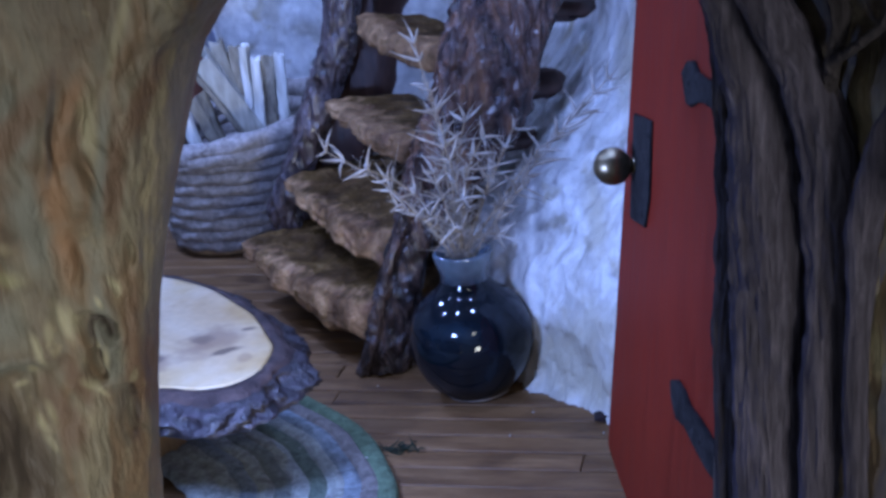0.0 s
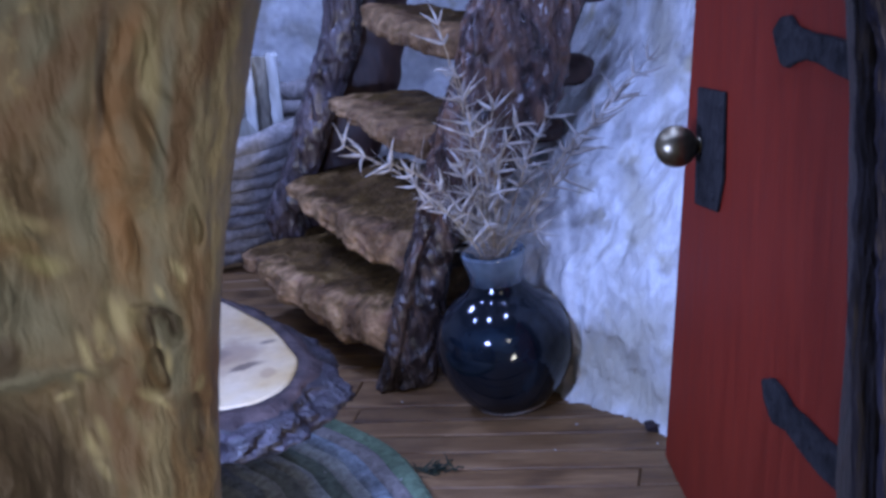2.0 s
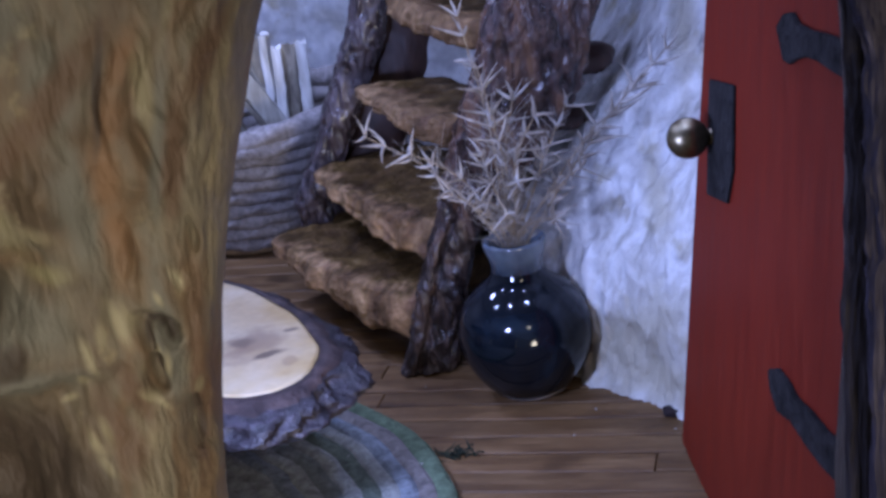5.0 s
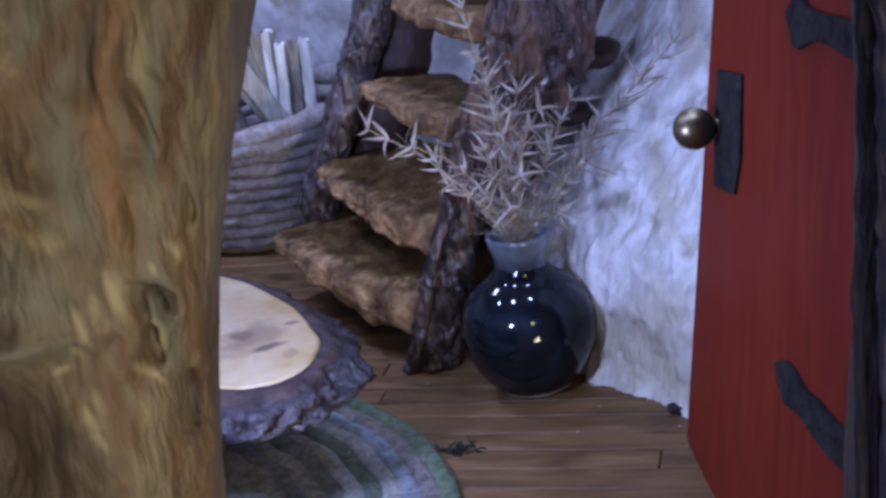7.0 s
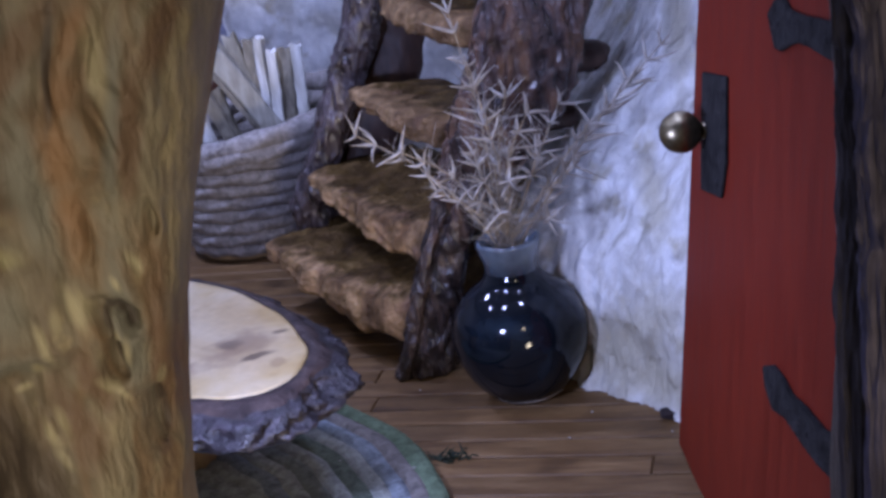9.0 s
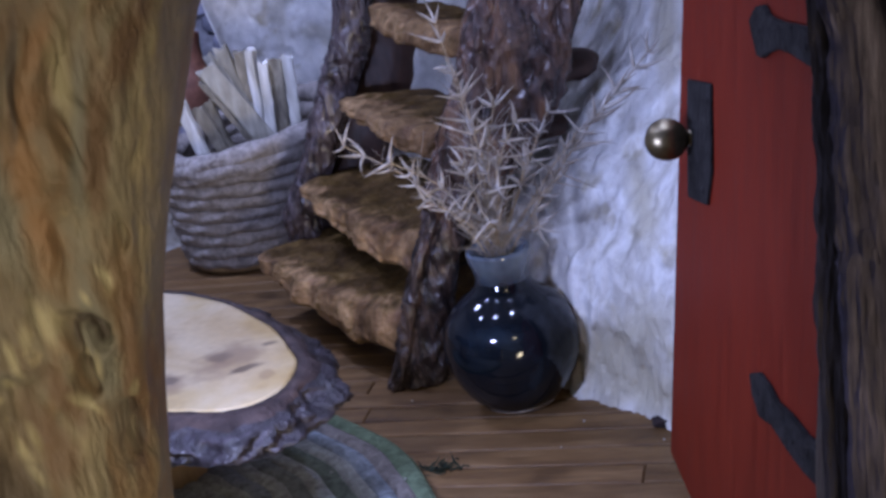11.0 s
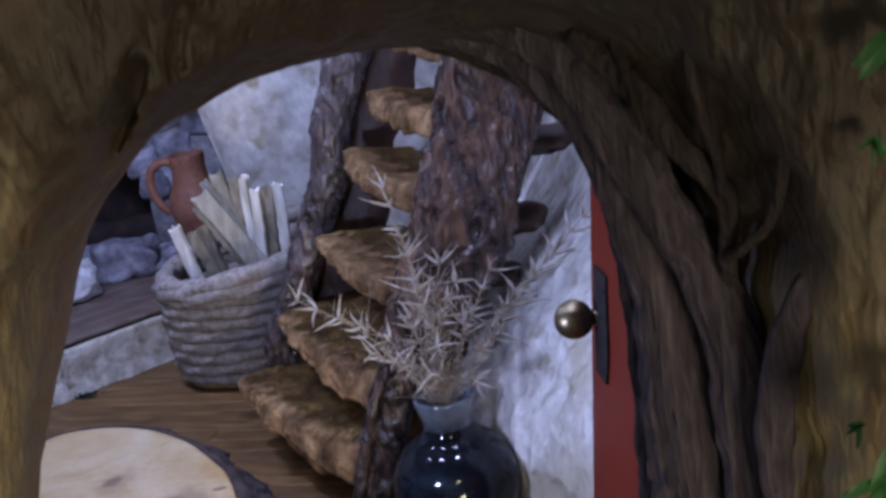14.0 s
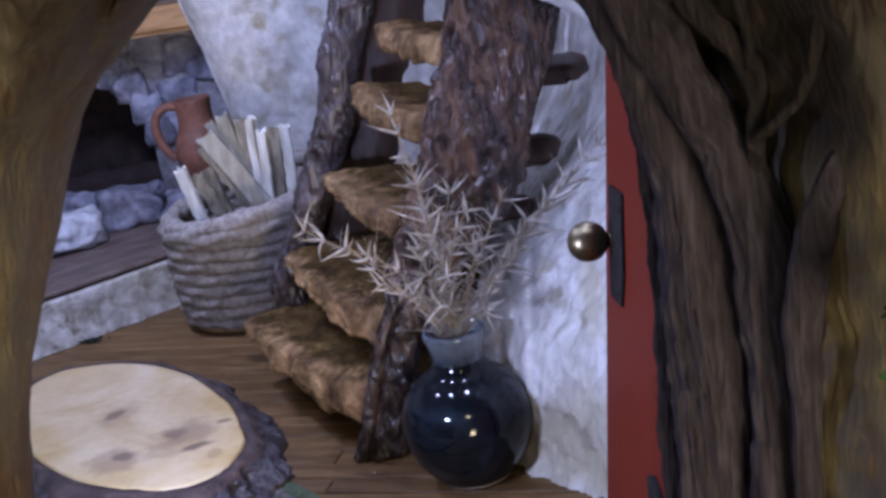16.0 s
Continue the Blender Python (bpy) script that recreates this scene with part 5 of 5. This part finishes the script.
TZ = 0.052
bm = bmesh.new()
vs = grid(bm, [slice_ring(f, TZ + 0.0003 * noise.noise(Vector((f * 9, 0, 0))), 0.006, 1.0) for f in (0.02, 0.15, 0.3, 0.45, 0.6, 0.75, 0.88, 0.97, 1.0)] + [slice_ring(1.0, TZ - 0.002, 0.006, 1.0)], True)
cap(bm, list(reversed(vs[0])))
top_face = part("top", bm, M_SLICE, table, "sanded pale slice with brown knots")
sap = top_face.data.attributes.new("rim", "FLOAT", "POINT")
for v in top_face.data.vertices:
    f = (0.15, 0.3, 0.45, 0.6, 0.75, 0.88, 0.97, 1.0, 1.0, 1.0)[max(0, v.index // 180 - 1)] if v.index >= 180 else 0.0
    sap.data[v.index].value = ease((f - 0.72 + 0.35 * noise.fractal(v.co * 45, 1.0, 2.0, 3)) / 0.25)
bm = bmesh.new()
vs = grid(bm, [slice_ring(1.0, TZ - 0.0010, 0.006, 1.0), slice_ring(1.0, TZ + 0.0002, 0.010, 1.0, grow=0.0008), slice_ring(1.0, TZ + 0.0002, 0.02, 1.0, grow=0.0030), slice_ring(1.0, TZ - 0.0004, 0.04, 1.0, grow=0.0043), slice_ring(1.0, TZ - 0.0016, 0.065, 1.0, grow=0.0054)], True)
part("cut_bark", bm, M_CUTBARK, table, "smooth brown ring of cut bark")
bm = bmesh.new()
rows = [slice_ring(1.0, TZ - 0.0016, 0.065, 1.0, grow=0.0054)]
for i in range(1, 23):
    u = i / 22
    rows.append(slice_ring(1.0, TZ - 0.0016 - 0.0108 * u, 0.065 + 0.07 * math.sin(math.pi * min(1, u * 1.2)), 1.0, grow=0.0054 + 0.0056 * math.sin(math.pi * u * 0.9) ** 0.8 - 0.004 * u * u))
vs = grid(bm, rows, True)
cap(bm, vs[-1])
part("bark", bm, M_SLICEBARK, table, "thick dark furrowed bark edge")
bm = bmesh.new()
lathe(bm, [(0.017, 0.0), (0.0165, 0.01), (0.0155, 0.02), (0.016, 0.033)], TC + Vector((-0.012, 0.012, 0.003)), 32, lambda t, z: 1 + 0.06 * math.sin(3 * t) + 0.03 * math.sin(7 * t))
part("leg", bm, M_STUMP, table, "tan round stump leg")

RC = Vector((-0.108, 0.388, 0.0))
rug = thing("braided_rug", RC, "oval braided rug in green, grey and blue under the table", "rug")
order = [0, 1, 2, 3, 4, 3, 5, 3, 2, 3, 3, 3]
for k, ci in enumerate(order):
    ra, rb = 0.0985 - 0.0062 * k, 0.0690 - 0.0055 * k
    if rb < 0.004:
        break
    bm = bmesh.new()
    rows = []
    seg = 160
    rdir, rper = Vector((-0.62, 0.785, 0)).normalized(), Vector((0.785, 0.62, 0)).normalized()
    for i in range(seg):
        t = 2 * math.pi * i / seg
        wob = 1 + 0.012 * noise.noise(Vector((math.cos(t) * 2, math.sin(t) * 2, k * 0.4)))
        c = RC + rdir * (ra * wob * math.cos(t)) + rper * (rb * wob * math.sin(t)) + Vector((0, 0, 0.0019))
        nn = (rdir * math.cos(t) * rb + rper * math.sin(t) * ra).normalized()
        row = []
        for j in range(10):
            a = 2 * math.pi * j / 10
            r = 1 + 0.10 * math.sin(2 * a + i * 0.55) + 0.06 * noise.noise(Vector((i * 0.5, j, k)))
            row.append(c + nn * 0.0037 * r * math.cos(a) + Vector((0, 0, 0.0019 * r * math.sin(a))))
        rows.append(row)
    rows.append(rows[0])
    grid(bm, rows, True)
    bmesh.ops.remove_doubles(bm, verts=bm.verts, dist=1e-6)
    part("braid", bm, M_WOOL[ci], rug)

# ---- hearth ----
KA, KB = Vector((-0.262, 0.5964, 0)), Vector((-0.128, 0.7205, 0))
kd = (KB - KA).normalized()
kn = Vector((-kd.y, kd.x, 0))
hearth = thing("hearth_step", (KA + KB) / 2, "raised hearth with brown boards and a white plaster face", "hearth")
bm = bmesh.new()
rows = []
for j in range(14):
    v = j / 13
    rows.append([KA.lerp(KB, i / 59) + Vector((0, 0, 0.0255 * v)) - kn * (0.0010 * noise.fractal(Vector((i * 0.13, v * 3, 4)), 1.0, 2.0, 4) + 0.003 * (1 - v) ** 3 * (1 + 0.6 * noise.noise(Vector((i * 0.3, 1, 1))))) for i in range(60)])
rows.append([KA.lerp(KB, i / 59) + kn * (0.0042 + 0.0006 * noise.noise(Vector((i * 0.4, 0, 2)))) + Vector((0, 0, 0.0255)) for i in range(60)])
rows.append([KA.lerp(KB, i / 59) + kn * 0.0046 for i in range(60)])
grid(bm, rows)
part("fascia", bm, M_FASCIA, hearth, "dull whitish plaster face")
for k in range(10):
    bm = bmesh.new()
    c0 = KA.lerp(KB, 0.5) + kn * (0.0150 + 0.0165 * k) + kd * (-0.02 + 0.012 * (k % 3)) + Vector((0, 0, 0.0268))
    ang = math.atan2(kd.y, kd.x)
    box(bm, Matrix.Translation(c0) @ Matrix.Rotation(ang, 4, "Z"), (0.25, 0.0158, 0.0026), 0.0005)
    part("board", bm, M_HEARTH, hearth, smooth=False)

# fireplace: a stone surround with an arched opening, and its dark inside
FY = 0.800
fire = thing("fireplace", (-0.225, FY, 0.028), "grey rubble stone fireplace with a sooty arched opening", "fireplace")
bm = bmesh.new()
oc, orad, oz = -0.243, 0.050, 0.070
rows_o, rows_i = [], []
N = 40
for i in range(N + 1):
    t = math.pi * i / N
    rows_i.append(Vector((oc - orad * math.cos(t), FY + 0.012, oz + orad * 0.95 * math.sin(t))))
inner = [Vector((oc - orad, FY + 0.012, 0.0))] + rows_i + [Vector((oc + orad, FY + 0.012, 0.0))]
outer_p = []
for p in inner:
    ang = math.atan2(p.z - 0.06, p.x - oc)
    outer_p.append(Vector((max(-0.34, min(-0.10, oc + 0.5 * math.cos(ang))), FY + 0.012, max(0.0, min(0.30, 0.06 + 0.5 * math.sin(ang))))))
grid(bm, [outer_p, inner, [p + Vector((0, 0.07, 0)) for p in inner]])
part("masonry", bm, M_MORTAR, fire, "grey mortar")
bm = bmesh.new()
box(bm, pose(oc, FY + 0.085, 0.075), (0.13, 0.006, 0.16))
part("fireback", bm, M_SOOT, fire, "black sooty fireback", smooth=False)
rnd = random.Random(5)
for k in range(70):
    x = -0.315 + 0.20 * ((k % 9) / 8.0) + rnd.uniform(-0.010, 0.010) + (0.011 if (k // 9) % 2 else 0)
    z = 0.040 + 0.022 * (k // 9) + rnd.uniform(-0.007, 0.007)
    dx, dz = x - oc, z - oz
    if (dz > 0 and math.hypot(dx, dz / 0.95) < orad + 0.006) or (dz <= 0 and abs(dx) < orad + 0.006):
        continue
    bm = bmesh.new()
    rock(bm, (x, FY + 0.013, z), (rnd.uniform(0.009, 0.020), rnd.uniform(0.004, 0.006), rnd.uniform(0.008, 0.015)), k * 1.7, 0.30, 3)
    part("stone", bm, M_STONE, fire)
for k in range(11):
    t = math.pi * (0.04 + 0.92 * k / 10)
    bm = bmesh.new()
    rock(bm, (oc - (orad + 0.007) * math.cos(t), FY + 0.011, oz + (orad * 0.95 + 0.008) * math.sin(t)), (0.012, 0.0055, 0.011), k * 2.9 + 50, 0.25, 3)
    part("stone", bm, M_STONE, fire)
# flat kerb stones on the hearth in front of the fire
for k, (x, y, sx, sy, sz, tn) in enumerate([(-0.285, 0.782, 0.024, 0.014, 0.0135, 0.1), (-0.243, 0.780, 0.023, 0.013, 0.0140, -0.1), (-0.203, 0.774, 0.022, 0.013, 0.0145, 0.15), (-0.162, 0.768, 0.021, 0.014, 0.0120, 0.0)]):
    bm = bmesh.new()
    rock(bm, (x, y, 0.028 + sz * 0.8), (sx, sy, sz), 70 + k * 3.1, 0.32, 4, tn)
    solo("kerb_stone", bm, M_STONE, (x, y, 0.028), "rough grey-blue stone on the hearth before the fire", "stone", "stones along the hearth")
bm = bmesh.new()
rock(bm, (-0.2310, 0.7310, 0.0395), (0.0225, 0.0150, 0.0125), 12.0, 0.28, 4, 0.5)
solo("pale_stone", bm, M_PALESTONE, (-0.231, 0.731, 0.028), "large pale whitish stone lying on the hearth boards", "stone", "stones along the hearth")
# charred log in the fire
bm = bmesh.new()
tube(bm, smooth_path([(-0.285, FY + 0.04, 0.040), (-0.24, FY + 0.035, 0.043), (-0.200, FY + 0.042, 0.042)], 20), 0.008, 14, 1.0, bark_wobble(1.0, 0.2, 0.2))
solo("charred_log", bm, M_SOOT, (-0.24, FY + 0.04, 0.030), "charred black log lying in the fireplace", "log")
bm = bmesh.new()
box(bm, pose(-0.215, 0.789, 0.1475), (0.22, 0.045, 0.016), 0.003, 2)
solo("mantel_beam", bm, M_BEAM, (-0.215, 0.79, 0.14), "golden brown wooden mantel beam over the fireplace", "beam", smooth=False)

# terracotta jug
JC = Vector((-0.1520, 0.7660, 0.0475))
jug = thing("jug", JC, "orange terracotta jug with a loop handle on the hearth stones", "jug")
bm = bmesh.new()
jp = [(0.0, 0.0), (0.0085, 0.0), (0.0105, 0.005), (0.0145, 0.015), (0.0155, 0.022), (0.0144, 0.029), (0.0118, 0.034), (0.0106, 0.040), (0.0104, 0.046), (0.0110, 0.0520), (0.0103, 0.0527), (0.0094, 0.048), (0.0092, 0.040), (0.012, 0.030)]
lathe(bm, [(p.x, p.z) for p in smooth_path([(r, 0, z) for r, z in jp], 50)], JC, 48)
part("body", bm, M_TERRA, jug)
bm = bmesh.new()
tube(bm, smooth_path([JC + Vector(q) for q in ((-0.0095, -0.003, 0.0495), (-0.0150, -0.004, 0.0505), (-0.0215, -0.005, 0.0460), (-0.0232, -0.005, 0.0370), (-0.0205, -0.004, 0.0260), (-0.0150, -0.003, 0.0190))], 30), 0.0027, 14)
part("handle", bm, M_TERRA, jug)

# ---- small things on the floor ----
rnd = random.Random(77)
CR = [(-0.0327, 0.4498), (0.0247, 0.4147), (0.0154, 0.3989), (0.0474, 0.394), (-0.058, 0.398), (-0.034, 0.3866)]
for k, (x, y) in enumerate(CR):
    bm = bmesh.new()
    on_rug = x < -0.03 and y < 0.44
    z = 0.0042 if on_rug else 0.0004
    rock(bm, (x, y, z), (0.00042, 0.0005, 0.00032), k, 0.4, 1)
    solo("plaster_crumb", bm, M_CRUMB, (x, y, z), "tiny white plaster crumb lying on the rug" if on_rug else "tiny white plaster crumb lying on the floor boards", "crumb", "crumbs on the floor")
bm = bmesh.new()
rock(bm, (0.0512, 0.4050, 0.0012), (0.0062, 0.0034, 0.0014), 4.0, 0.3, 3)
solo("dark_pebble", bm, M_SOOT, (0.0508, 0.4060, 0), "small dark pebble at the foot of the plaster wall", "pebble")


def moss(x, y, r, count, seed):
    rnd = random.Random(seed)
    bm = bmesh.new()
    for i in range(count):
        p = Vector((x + rnd.gauss(0, r), y + rnd.gauss(0, r * 0.5), 0.0002))
        d = Vector((rnd.uniform(-1, 1), rnd.uniform(-0.6, 0.6), rnd.uniform(0.05, 0.5))).normalized()
        leaf_into(bm, p, d, rnd.uniform(0.0015, 0.004), 0.0003, rnd)
    return solo("moss_tuft", bm, M_MOSS, (x, y, 0), "small tuft of dark green moss on the floor", "moss", "moss on the floor", "stuff")


moss(-0.2000, 0.6445, 0.0035, 60, 1)
moss(-0.0240, 0.3975, 0.0042, 60, 2)
moss(-0.050, 0.405, 0.004, 40, 3)

# ---- floor boards, piece by piece ----
mesh_of = {}
rnd = random.Random(9)
BW = 0.0118
for k in range(-14, 46):
    off = 0.3812 + 0.0112 + (k - 0.5) * BW
    start = -0.32 + rnd.uniform(0, 0.10)
    x = start - 0.1
    while x < 0.30:
        ln = rnd.choice((0.15, 0.20, 0.26))
        key = (ln, rnd.randint(0, 2))
        c = Vector((0.045, off, 0)) + AX * (x + ln / 2) + AY * 0.0
        if key not in mesh_of:
            bm = bmesh.new()
            box(bm, Matrix.Identity(4), (ln - 0.0003, BW - (0.0003, 0.0005, 0.0014)[key[1]], 0.004), 0.0004)
            me = bpy.data.meshes.new("board")
            bm.to_mesh(me)
            bm.free()
            me.materials.append(M_FLOOR)
            mesh_of[key] = me
        if -0.30 < c.x < 0.19 and 0.22 < c.y < 0.92:
            ob = new("board", mesh_of[key])
            ob.parent = floor
            ob.location = c + Vector((0, 0, -0.0021 - rnd.uniform(0, 0.0003))) - BASE[floor]
            ob.rotation_euler = (rnd.uniform(-0.006, 0.006), 0, ANG + rnd.uniform(-0.004, 0.004))
        x += ln
